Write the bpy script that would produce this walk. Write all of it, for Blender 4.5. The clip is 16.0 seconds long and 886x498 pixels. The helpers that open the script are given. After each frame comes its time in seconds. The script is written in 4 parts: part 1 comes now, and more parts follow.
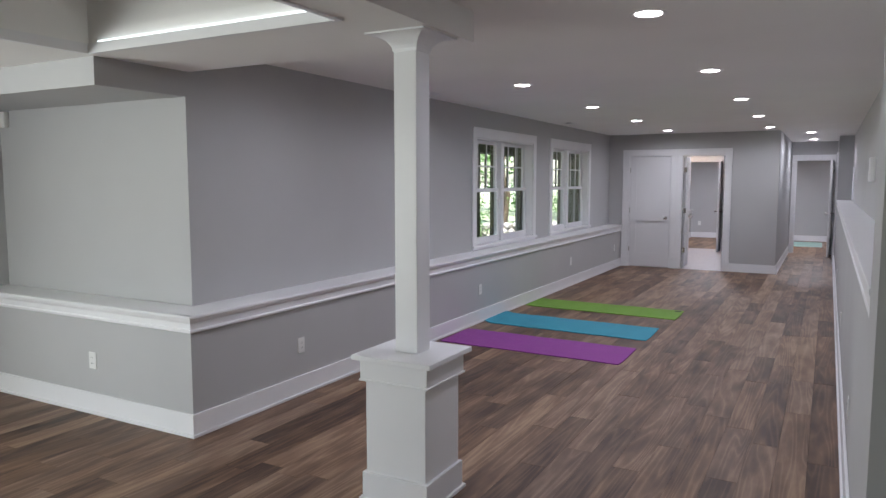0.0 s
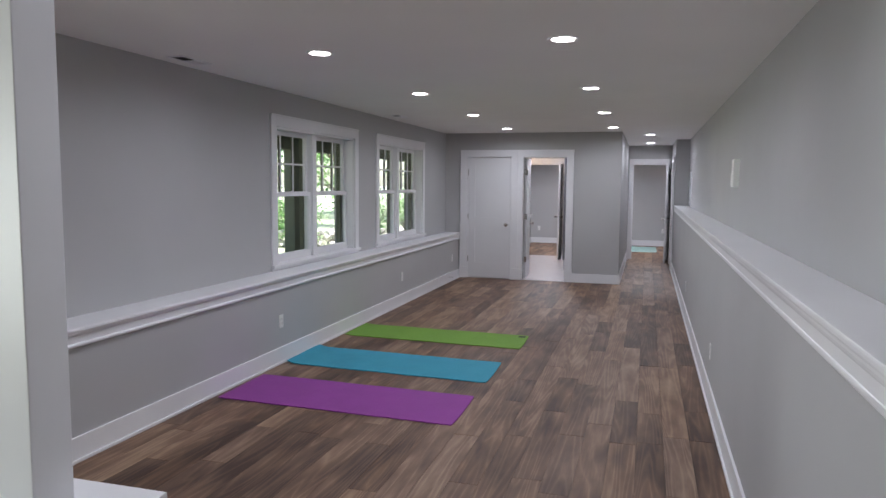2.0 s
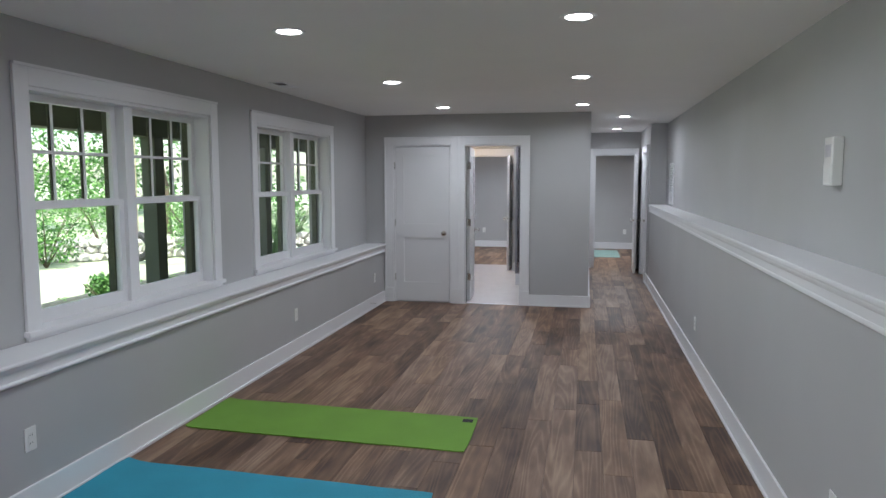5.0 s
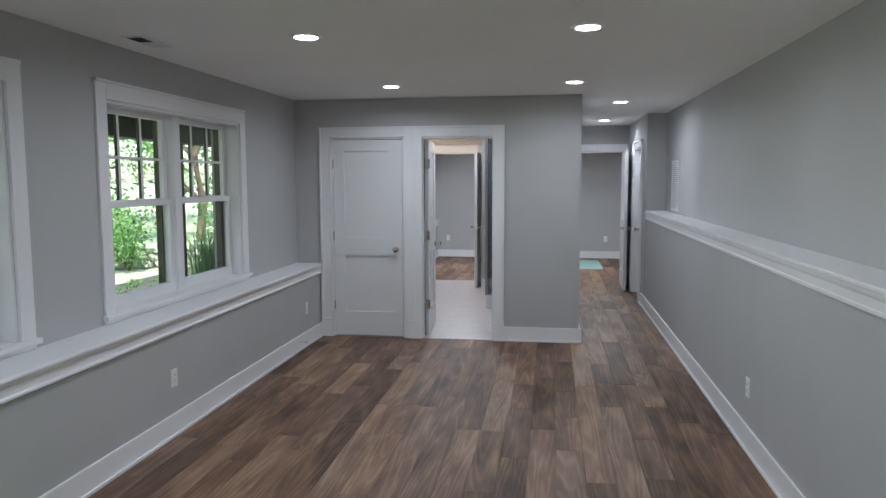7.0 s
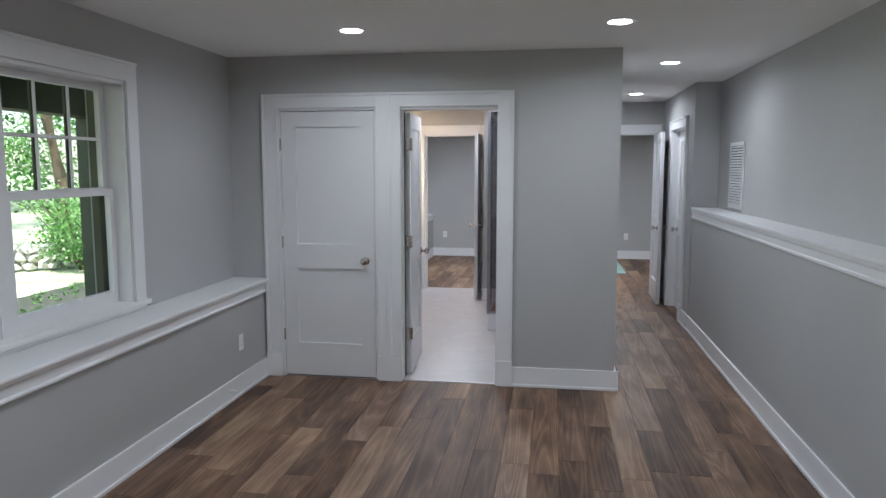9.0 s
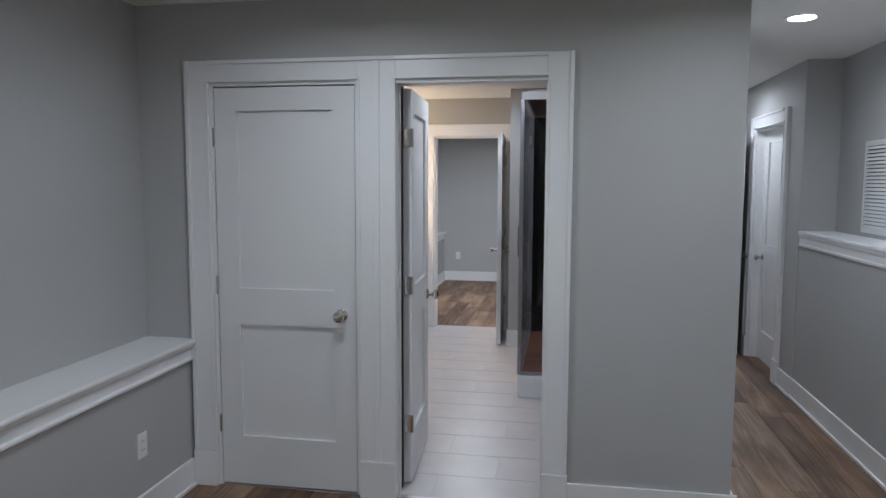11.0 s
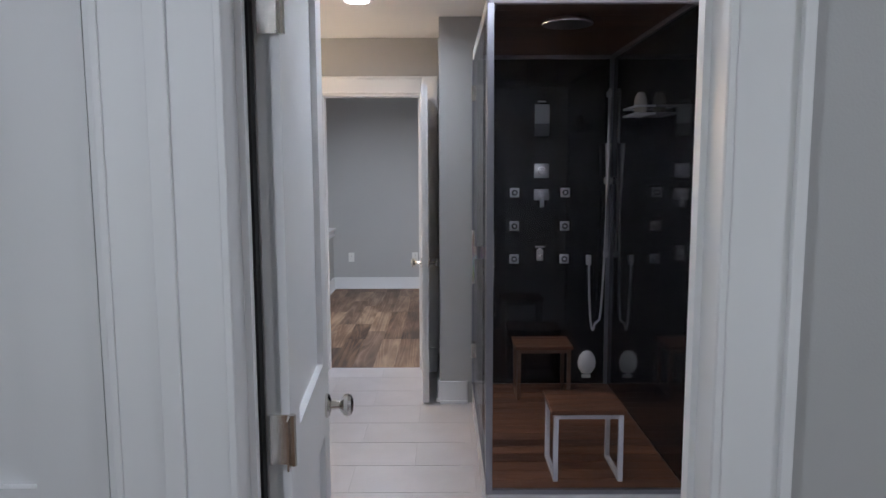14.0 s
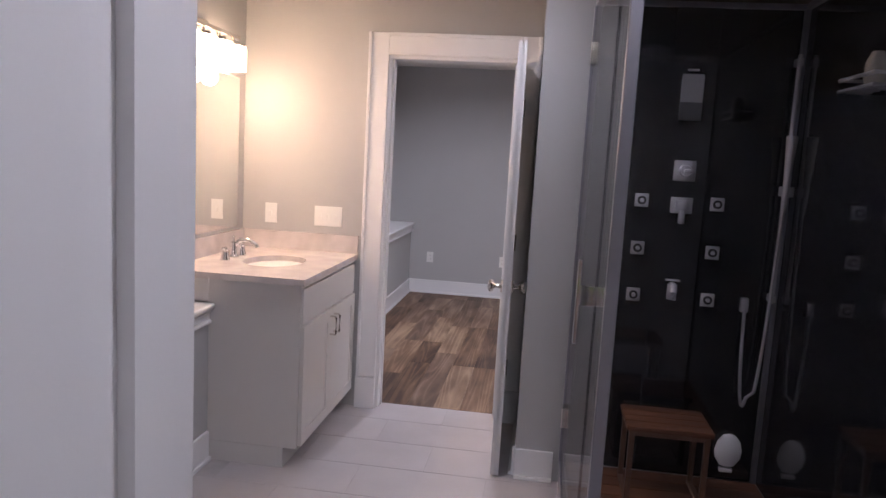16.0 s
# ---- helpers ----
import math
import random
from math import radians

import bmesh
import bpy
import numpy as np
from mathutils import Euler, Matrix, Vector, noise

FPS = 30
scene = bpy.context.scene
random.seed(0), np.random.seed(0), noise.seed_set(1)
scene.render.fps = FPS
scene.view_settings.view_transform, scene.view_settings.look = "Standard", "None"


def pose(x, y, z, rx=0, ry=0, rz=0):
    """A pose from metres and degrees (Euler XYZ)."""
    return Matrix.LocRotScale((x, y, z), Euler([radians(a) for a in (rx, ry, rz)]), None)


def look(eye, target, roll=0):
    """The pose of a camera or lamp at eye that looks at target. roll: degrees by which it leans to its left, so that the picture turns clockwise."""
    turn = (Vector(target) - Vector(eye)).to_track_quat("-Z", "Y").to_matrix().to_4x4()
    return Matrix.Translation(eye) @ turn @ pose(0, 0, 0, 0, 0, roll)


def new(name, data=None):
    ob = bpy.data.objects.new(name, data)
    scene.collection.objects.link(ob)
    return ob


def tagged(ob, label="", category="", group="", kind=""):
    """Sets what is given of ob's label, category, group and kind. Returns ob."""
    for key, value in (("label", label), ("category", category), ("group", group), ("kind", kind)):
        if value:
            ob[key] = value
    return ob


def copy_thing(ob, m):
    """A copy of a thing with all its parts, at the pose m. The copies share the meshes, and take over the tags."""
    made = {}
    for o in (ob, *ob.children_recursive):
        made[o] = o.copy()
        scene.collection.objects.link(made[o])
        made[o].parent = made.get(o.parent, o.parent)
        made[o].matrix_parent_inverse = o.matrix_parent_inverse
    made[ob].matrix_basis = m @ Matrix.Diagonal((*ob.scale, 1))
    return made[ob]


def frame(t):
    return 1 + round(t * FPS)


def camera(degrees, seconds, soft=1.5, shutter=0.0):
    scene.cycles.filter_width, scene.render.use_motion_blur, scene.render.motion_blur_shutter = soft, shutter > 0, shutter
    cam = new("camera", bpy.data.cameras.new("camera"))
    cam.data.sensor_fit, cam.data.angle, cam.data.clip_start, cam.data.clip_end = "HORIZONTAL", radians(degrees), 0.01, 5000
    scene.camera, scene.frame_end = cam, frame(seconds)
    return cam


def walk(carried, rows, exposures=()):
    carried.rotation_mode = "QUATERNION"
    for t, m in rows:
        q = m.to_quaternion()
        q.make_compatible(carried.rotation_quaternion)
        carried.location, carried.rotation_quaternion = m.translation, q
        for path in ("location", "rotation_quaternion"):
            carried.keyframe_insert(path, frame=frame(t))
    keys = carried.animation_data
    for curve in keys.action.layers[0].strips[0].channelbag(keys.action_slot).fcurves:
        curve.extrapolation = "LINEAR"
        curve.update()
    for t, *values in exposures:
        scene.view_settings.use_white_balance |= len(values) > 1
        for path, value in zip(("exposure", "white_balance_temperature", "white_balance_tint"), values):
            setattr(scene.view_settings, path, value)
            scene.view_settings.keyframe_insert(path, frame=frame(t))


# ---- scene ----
cam = camera(64.2, 16.0)
PATH = [
    (0, (0.764, 0.288, 1.592), (-0.188, 2.036, 1.4), 0.0),
    (0.5, (0.72, 0.673, 1.598), (-0.065, 2.5, 1.387), -0.1),
    (1, (0.637, 1.071, 1.587), (-0.011, 2.95, 1.366), 0.1),
    (1.5, (0.525, 1.484, 1.59), (-0.045, 3.39, 1.384), 0.6),
    (2, (0.423, 1.911, 1.592), (-0.128, 3.825, 1.408), 0.5),
    (2.5, (0.314, 2.329, 1.597), (-0.224, 4.247, 1.418), 0.4),
    (3, (0.221, 2.749, 1.59), (-0.289, 4.674, 1.409), -0.2),
    (3.5, (0.127, 3.192, 1.589), (-0.333, 5.129, 1.397), -0.5),
    (6, (-0.156, 5.541, 1.637), (-0.507, 7.501, 1.443), 0.0),
    (6.5, (-0.241, 6.033, 1.615), (-0.553, 8.0, 1.428), -0.2),
    (7, (-0.28, 6.518, 1.624), (-0.579, 8.486, 1.429), -0.2),
    (7.5, (-0.366, 7.009, 1.63), (-0.653, 8.977, 1.421), -0.3),
    (8, (-0.387, 7.5, 1.603), (-0.683, 9.466, 1.384), -0.5),
    (8.5, (-0.406, 7.964, 1.61), (-0.705, 9.929, 1.38), -0.2),
    (11, (-0.766, 10.255, 1.576), (-1.102, 12.217, 1.385), 0.2),
    (11.5, (-0.861, 10.69, 1.567), (-1.217, 12.648, 1.367), -0.2),
    (12, (-0.951, 11.09, 1.557), (-1.306, 13.047, 1.348), -0.2),
    (12.5, (-1.024, 11.502, 1.553), (-1.349, 13.464, 1.337), 0.3),
    (13, (-1.085, 11.878, 1.563), (-1.351, 13.848, 1.346), 0.8),
    (13.5, (-1.192, 12.204, 1.561), (-1.335, 14.186, 1.341), 0.4),
    (14, (-1.249, 12.527, 1.526), (-1.253, 14.514, 1.295), -0.2),
    (14.5, (-1.265, 12.871, 1.53), (-1.165, 14.853, 1.28), -0.5),
    (15, (-1.297, 13.2, 1.565), (-1.175, 15.179, 1.3), -0.45),
    (15.5, (-1.247, 13.45, 1.537), (-1.27, 15.434, 1.286), 0.75),
    (16, (-1.235, 13.735, 1.505), (-1.505, 15.702, 1.245), 3.2),
]
EXPO = [(0, 1.3, 6400, 17), (3.5, 1.22, 6350, 12), (6.5, 1.2, 6250, 7), (8.5, 1.2, 6250, 7), (11, 1.0, 6200, 6), (14, 0.93, 6150, 8), (15, 0.9, 6100, 12), (16, 0.8, 6450, 22)]
walk(cam, [(t, look(eye, to, roll)) for t, eye, to, roll in PATH], EXPO)

# ---- light ----
world = bpy.data.worlds.new("world")
scene.world = world
world.use_nodes = True
wn = world.node_tree
sky = wn.nodes.new("ShaderNodeTexSky")
sky.sky_type, sky.sun_disc = "NISHITA", False
SUN_EL, SUN_AZ = radians(56), radians(150)
sky.sun_elevation, sky.sun_rotation = SUN_EL, SUN_AZ
wn.links.new(sky.outputs[0], wn.nodes["Background"].inputs[0])
wn.nodes["Background"].inputs[1].default_value = 0.15
sun_data = bpy.data.lights.new("sun", "SUN")
sun_data.energy, sun_data.angle, sun_data.color = 5.0, radians(0.5), (1, 0.95, 0.87)
sun = new("sun", sun_data)
sun_dir = Vector((math.sin(SUN_AZ) * math.cos(SUN_EL), math.cos(SUN_AZ) * math.cos(SUN_EL), math.sin(SUN_EL)))
sun.matrix_world = look(sun_dir * 40, (0, 0, 0))
DOWN_W, DOWN_C = 3.9, (0.865, 0.905, 1.0)
VANITY_W, VANITY_C = 1.5, (1.0, 0.66, 0.42)
DOWNLIGHTS = [(-1.672, 12.68), (-0.09, 12.66), (-1.672, 10.49), (-0.09, 10.49), (-1.672, 8.36), (-0.085, 8.32),
              (-1.672, 6.23), (-0.08, 6.15), (-1.672, 4.12), (-0.08, 4.02), (0.447, 14.33), (0.447, 16.7)]
BATH_LIGHTS = [(-1.725, 16.55), (-1.08, 14.5)]
# unseen fill lamps, added to brighten the far room
FAR_FILL_LIGHTS = [(-1.9, 19.2), (0.5, 18.9)]


def area(name, m, sx, sy, watts, colour=(1, 1, 1), shape="RECTANGLE", spread=180):
    d = bpy.data.lights.new(name, "AREA")
    d.shape, d.size, d.size_y, d.energy, d.color = shape, sx, sy, watts, colour
    d.spread = radians(spread)
    ob = new(name, d)
    ob.matrix_world = m
    return ob


# daylight through the glazed opening behind the start of the walk
area("opening_daylight", look((-4.9, -0.7, 1.25), (-2.2, 3.3, 1.35)), 2.0, 1.9, 48, (0.91, 1.0, 0.96))


# ---- materials ----
def mat(name):
    m = bpy.data.materials.new(name)
    m.use_nodes = True
    nt = m.node_tree
    return m, nt, nt.nodes["Principled BSDF"]


def node(nt, kind, **inp):
    n = nt.nodes.new(kind)
    for k, v in inp.items():
        n.inputs[k].default_value = v
    return n


def ramp(nt, src, stops):
    r = nt.nodes.new("ShaderNodeValToRGB")
    e = r.color_ramp.elements
    while len(e) < len(stops):
        e.new(0.5)
    for el, (p, c) in zip(e, stops):
        el.position, el.color = p, (*c, 1)
    nt.links.new(src, r.inputs[0])
    return r.outputs[0]


def surface(name, colour, rough=0.5, vary=0.06, scale=3.0, bump=0.02, fine=220.0, metal=0.0, spec=0.5):
    """Plain painted or cast surface with a broad tone drift and a fine relief."""
    m, nt, b = mat(name)
    co = nt.nodes.new("ShaderNodeTexCoord").outputs["Object"]
    n1 = node(nt, "ShaderNodeTexNoise", Scale=scale, Detail=4.0)
    n2 = node(nt, "ShaderNodeTexNoise", Scale=fine, Detail=2.0)
    nt.links.new(co, n1.inputs["Vector"])
    nt.links.new(co, n2.inputs["Vector"])
    lo = tuple(c * (1 - vary) for c in colour)
    hi = tuple(min(1, c * (1 + vary)) for c in colour)
    nt.links.new(ramp(nt, n1.outputs[0], [(0.3, lo), (0.7, hi)]), b.inputs["Base Color"])
    b.inputs["Roughness"].default_value = rough
    b.inputs["Metallic"].default_value = metal
    b.inputs["Specular IOR Level"].default_value = spec
    bp = node(nt, "ShaderNodeBump", Strength=bump, Distance=0.01)
    nt.links.new(n2.outputs[0], bp.inputs["Height"])
    nt.links.new(bp.outputs[0], b.inputs["Normal"])
    return m


def wood(name, dark, mid, light, rough=0.42, island=False, along=1, grain=9.0):
    """Grained boards; each board takes its own tone and its own piece of the grain."""
    m, nt, b = mat(name)
    L = nt.links.new
    co = nt.nodes.new("ShaderNodeTexCoord").outputs["Object"]
    if island:
        rnd = nt.nodes.new("ShaderNodeNewGeometry").outputs["Random Per Island"]
    else:
        rnd = nt.nodes.new("ShaderNodeObjectInfo").outputs["Random"]
    mul = node(nt, "ShaderNodeMath")
    mul.operation = "MULTIPLY"
    mul.inputs[1].default_value = 97.0
    L(rnd, mul.inputs[0])
    comb = nt.nodes.new("ShaderNodeCombineXYZ")
    for i in range(3):
        L(mul.outputs[0], comb.inputs[i])
    add = nt.nodes.new("ShaderNodeVectorMath")
    L(co, add.inputs[0])
    L(comb.outputs[0], add.inputs[1])
    mp = nt.nodes.new("ShaderNodeMapping")
    s = [grain, grain, grain]
    s[along] = grain * 0.055
    mp.inputs["Scale"].default_value = s
    L(add.outputs[0], mp.inputs["Vector"])
    rings = node(nt, "ShaderNodeTexNoise", Scale=0.8, Detail=1.0, Distortion=0.3)
    L(mp.outputs[0], rings.inputs["Vector"])
    ringm = node(nt, "ShaderNodeMath")
    ringm.operation = "MULTIPLY"
    ringm.inputs[1].default_value = 13.0
    L(rings.outputs[0], ringm.inputs[0])
    saw = node(nt, "ShaderNodeMath")
    saw.operation = "PINGPONG"
    saw.inputs[1].default_value = 0.5
    L(ringm.outputs[0], saw.inputs[0])
    fib = node(nt, "ShaderNodeTexNoise", Scale=9.0, Detail=5.0, Roughness=0.7)
    L(mp.outputs[0], fib.inputs["Vector"])
    blot = node(nt, "ShaderNodeTexNoise", Scale=1.0, Detail=3.0)
    mb = nt.nodes.new("ShaderNodeMapping")
    sb = [8.0, 8.0, 8.0]
    sb[along] = 2.0
    mb.inputs["Scale"].default_value = sb
    L(add.outputs[0], mb.inputs["Vector"])
    L(mb.outputs[0], blot.inputs["Vector"])

    def m2(op, a, c, clamp=False):
        k = nt.nodes.new("ShaderNodeMath")
        k.operation, k.use_clamp = op, clamp
        for i, v in enumerate((a, c)):
            if isinstance(v, float):
                k.inputs[i].default_value = v
            else:
                L(v, k.inputs[i])
        return k.outputs[0]

    line = m2("POWER", m2("MULTIPLY", saw.outputs[0], 2.0), 2.2)
    t = m2("MULTIPLY", line, 0.23)
    t = m2("ADD", t, m2("MULTIPLY", fib.outputs[0], 0.5))
    t = m2("ADD", t, m2("MULTIPLY", blot.outputs[0], 1.1))
    t = m2("ADD", t, m2("MULTIPLY", rnd, 0.46))
    t = m2("SUBTRACT", t, 0.67, True)
    c1 = ramp(nt, t, [(0.06, dark), (0.45, mid), (0.95, light)])
    grey = tuple((0.88 * v[0], 0.93 * v[1], 1.05 * v[2]) for v in (dark, mid, light))
    c2 = ramp(nt, t, [(0.06, grey[0]), (0.45, grey[1]), (0.95, grey[2])])
    mixc = nt.nodes.new("ShaderNodeMix")
    mixc.data_type = "RGBA"
    L(m2("FRACT", m2("MULTIPLY", rnd, 7.37), 0.0), mixc.inputs[0])
    L(c1, mixc.inputs[6])
    L(c2, mixc.inputs[7])
    L(mixc.outputs[2], b.inputs["Base Color"])
    r = m2("ADD", m2("MULTIPLY", fib.outputs[0], 0.22), rough - 0.11)
    L(r, b.inputs["Roughness"])
    b.inputs["Specular IOR Level"].default_value = 0.35
    bp = node(nt, "ShaderNodeBump", Strength=0.12, Distance=0.004)
    L(m2("ADD", fib.outputs[0], saw.outputs[0]), bp.inputs["Height"])
    L(bp.outputs[0], b.inputs["Normal"])
    return m


def glow(name, colour, strength):
    m, nt, b = mat(name)
    b.inputs["Base Color"].default_value = (0.8, 0.8, 0.8, 1)
    b.inputs["Emission Color"].default_value = (*colour, 1)
    b.inputs["Emission Strength"].default_value = strength
    return m


def glass(name, tint, rough=0.0):
    m, nt, b = mat(name)
    nt.nodes.remove(b)
    lw = nt.nodes.new("ShaderNodeLayerWeight")
    pw = nt.nodes.new("ShaderNodeMath")
    pw.operation = "POWER"
    pw.inputs[1].default_value = 4.5
    nt.links.new(lw.outputs["Facing"], pw.inputs[0])
    fr = nt.nodes.new("ShaderNodeMath")
    fr.operation = "MULTIPLY_ADD"
    fr.inputs[1].default_value, fr.inputs[2].default_value = 0.6, 0.010
    nt.links.new(pw.outputs[0], fr.inputs[0])
    tr = nt.nodes.new("ShaderNodeBsdfTransparent")
    tr.inputs[0].default_value = (*tint, 1)
    gl = nt.nodes.new("ShaderNodeBsdfGlossy")
    gl.inputs["Roughness"].default_value = rough
    mx = nt.nodes.new("ShaderNodeMixShader")
    nt.links.new(fr.outputs[0], mx.inputs[0])
    nt.links.new(tr.outputs[0], mx.inputs[1])
    nt.links.new(gl.outputs[0], mx.inputs[2])
    nt.links.new(mx.outputs[0], nt.nodes["Material Output"].inputs[0])
    return m


def leafy(name, dark, light):
    m, nt, b = mat(name)
    rnd = nt.nodes.new("ShaderNodeNewGeometry").outputs["Random Per Island"]
    c = ramp(nt, rnd, [(0.0, dark), (1.0, light)])
    nt.links.new(c, b.inputs["Base Color"])
    b.inputs["Roughness"].default_value = 0.55
    tl = nt.nodes.new("ShaderNodeBsdfTranslucent")
    nt.links.new(c, tl.inputs[0])
    mx = node(nt, "ShaderNodeMixShader", Fac=0.4)
    nt.links.new(b.outputs[0], mx.inputs[1])
    nt.links.new(tl.outputs[0], mx.inputs[2])
    nt.links.new(mx.outputs[0], nt.nodes["Material Output"].inputs[0])
    return m


M_WALL = surface("wall_paint", (0.475, 0.475, 0.475), 0.62, 0.03, 1.3, 0.05, 260)
M_CEIL = surface("ceiling_paint", (0.87, 0.86, 0.84), 0.85, 0.02, 1.0, 0.05, 240)
M_TRIM = surface("trim_enamel", (0.82, 0.82, 0.83), 0.32, 0.02, 2.0, 0.015, 90)
M_DOOR = surface("door_enamel", (0.77, 0.77, 0.78), 0.36, 0.02, 2.0, 0.02, 120)
M_PLASTIC = surface("switch_plastic", (0.82, 0.82, 0.80), 0.3, 0.01, 4, 0.0, 90)
M_NICKEL = surface("polished_nickel", (0.72, 0.69, 0.65), 0.14, 0.04, 9, 0.01, 150, 1.0)
M_CHROME = surface("chrome", (0.8, 0.8, 0.82), 0.08, 0.02, 9, 0.0, 90, 1.0)
M_SATIN = surface("satin_chrome", (0.62, 0.62, 0.64), 0.32, 0.04, 9, 0.02, 300, 0.85)
M_ALU = surface("brushed_aluminium", (0.68, 0.68, 0.71), 0.3, 0.04, 9, 0.02, 300, 1.0)
M_FRAME = surface("grey_anodised", (0.30, 0.30, 0.34), 0.34, 0.04, 9, 0.02, 300, 0.9)
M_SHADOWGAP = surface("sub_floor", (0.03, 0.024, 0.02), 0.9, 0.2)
M_DARK = surface("dark_slot", (0.02, 0.02, 0.02), 0.8, 0.2)
W = ((0.062, 0.033, 0.020), (0.185, 0.105, 0.063), (0.40, 0.265, 0.165))
M_PLANK = wood("floor_plank", *W, rough=0.5)
M_PLANKS = wood("floor_planks", *W, rough=0.5, island=True)
M_TEAK = wood("teak_slats", (0.055, 0.020, 0.010), (0.13, 0.052, 0.025), (0.23, 0.10, 0.05), 0.45, True, 0)
M_SHCEIL = wood("shower_ceiling_wood", (0.05, 0.024, 0.014), (0.10, 0.05, 0.03), (0.16, 0.085, 0.05), 0.4, True, 0)
M_TILE = surface("porcelain_tile", (0.48, 0.45, 0.46), 0.35, 0.05, 5, 0.03, 160)
M_GROUT = surface("grout", (0.46, 0.435, 0.44), 0.9, 0.08, 12, 0.1, 300)
M_BLACKG = surface("black_glass_panel", (0.006, 0.006, 0.008), 0.06, 0.1, 3, 0.0, 90)
M_ACRYL = surface("white_acrylic", (0.74, 0.74, 0.77), 0.22, 0.01, 3, 0.0, 90)
M_MARBLE = surface("veined_counter_stone", (0.66, 0.60, 0.58), 0.18, 0.13, 9, 0.01, 90)
M_CAB = surface("cabinet_paint", (0.72, 0.70, 0.68), 0.38, 0.02, 2, 0.02, 110)
M_BASIN = surface("vitreous_china", (0.82, 0.80, 0.78), 0.1, 0.01, 2, 0.0, 90)
M_GLASS = glass("window_glass", (0.96, 0.98, 0.96))
M_SHGLASS = glass("shower_glass", (0.92, 0.92, 0.94))
m_, nt_, b_ = mat("mirror")
b_.inputs["Metallic"].default_value, b_.inputs["Roughness"].default_value = 1.0, 0.02
b_.inputs["Base Color"].default_value = (0.88, 0.89, 0.88, 1)
M_MIRROR = m_
M_LENS = glow("lamp_lens", (1.0, 0.97, 0.95), 6.5)
M_TRAYFILL = glow("tray_fill_glow", (0.86, 1.0, 0.97), 0.55)
M_SHADE = glow("frosted_shade", (1.0, 0.74, 0.48), 8.0)
M_PURPLE = surface("purple_foam", (0.27, 0.045, 0.29), 0.75, 0.06, 4, 0.35, 330)
M_BLUE = surface("turquoise_foam", (0.028, 0.30, 0.42), 0.75, 0.06, 4, 0.35, 330)
M_GREEN = surface("green_foam", (0.155, 0.32, 0.035), 0.75, 0.06, 4, 0.35, 330)
M_MINT = surface("mint_foam", (0.33, 0.50, 0.45), 0.75, 0.06, 4, 0.35, 330)
M_EXT = surface("exterior_stain", (0.10, 0.11, 0.06), 0.7, 0.2, 5, 0.2, 60)
M_EXTW = surface("exterior_siding_paint", (0.3, 0.3, 0.26), 0.7, 0.1, 5, 0.1, 60)
M_LAWN = surface("lawn_grass", (0.46, 0.50, 0.35), 0.9, 0.35, 0.8, 0.6, 40)
M_MULCH = surface("dark_mulch", (0.07, 0.075, 0.06), 0.95, 0.5, 14, 1.0, 40)
M_SLAB = surface("porch_concrete", (0.35, 0.34, 0.31), 0.85, 0.12, 2, 0.2, 90)
M_STONE = surface("field_stone", (0.5, 0.48, 0.45), 0.85, 0.2, 5, 0.6, 40)
M_BARK = surface("bark", (0.10, 0.075, 0.05), 0.9, 0.35, 8, 0.9, 30)
M_RUBBER = surface("tyre_rubber", (0.025, 0.025, 0.026), 0.7, 0.2, 6, 0.2, 80)
M_ROPE = surface("rope", (0.35, 0.3, 0.2), 0.9, 0.2, 30, 0.5, 200)
M_LEAF = leafy("leaf", (0.035, 0.11, 0.03), (0.21, 0.44, 0.11))
M_LEAF2 = leafy("pale_leaf", (0.06, 0.17, 0.04), (0.32, 0.54, 0.18))


# ---- building helpers ----
def bx(bm, x0, y0, z0, x1, y1, z1, bevel=0.0):
    x0, x1 = sorted((x0, x1))
    y0, y1 = sorted((y0, y1))
    z0, z1 = sorted((z0, z1))
    m = Matrix.Translation(((x0 + x1) / 2, (y0 + y1) / 2, (z0 + z1) / 2)) @ Matrix.Diagonal((x1 - x0, y1 - y0, z1 - z0, 1))
    r = bmesh.ops.create_cube(bm, size=1, matrix=m)
    if bevel:
        es = {e for v in r["verts"] for e in v.link_edges}
        bmesh.ops.bevel(bm, geom=list(es), offset=bevel, segments=2, profile=0.5, affect="EDGES")


def lathe(bm, prof, m=None, n=20):
    """Turn a profile of (radius, height) about z; m places it."""
    m = m or Matrix()
    rings = []
    for r, h in prof:
        rings.append([bm.verts.new(m @ Vector((max(r, 1e-4) * math.cos(2 * math.pi * i / n), max(r, 1e-4) * math.sin(2 * math.pi * i / n), h))) for i in range(n)])
    for a, c in zip(rings, rings[1:]):
        for i in range(n):
            bm.faces.new((a[i], a[(i + 1) % n], c[(i + 1) % n], c[i]))
    bm.faces.new(rings[0][::-1])
    bm.faces.new(rings[-1])


def tube(bm, pts, r, n=8):
    """A round bar through points."""
    pts = [Vector(p) for p in pts]
    rings = []
    for i, p in enumerate(pts):
        d = (pts[min(i + 1, len(pts) - 1)] - pts[max(i - 1, 0)]).normalized()
        q = d.to_track_quat("Z", "Y").to_matrix()
        rr = r[i] if isinstance(r, (list, tuple)) else r
        rings.append([bm.verts.new(p + q @ Vector((rr * math.cos(2 * math.pi * k / n), rr * math.sin(2 * math.pi * k / n), 0))) for k in range(n)])
    for a, c in zip(rings, rings[1:]):
        for k in range(n):
            bm.faces.new((a[k], a[(k + 1) % n], c[(k + 1) % n], c[k]))
    bm.faces.new(rings[0][::-1])
    bm.faces.new(rings[-1])


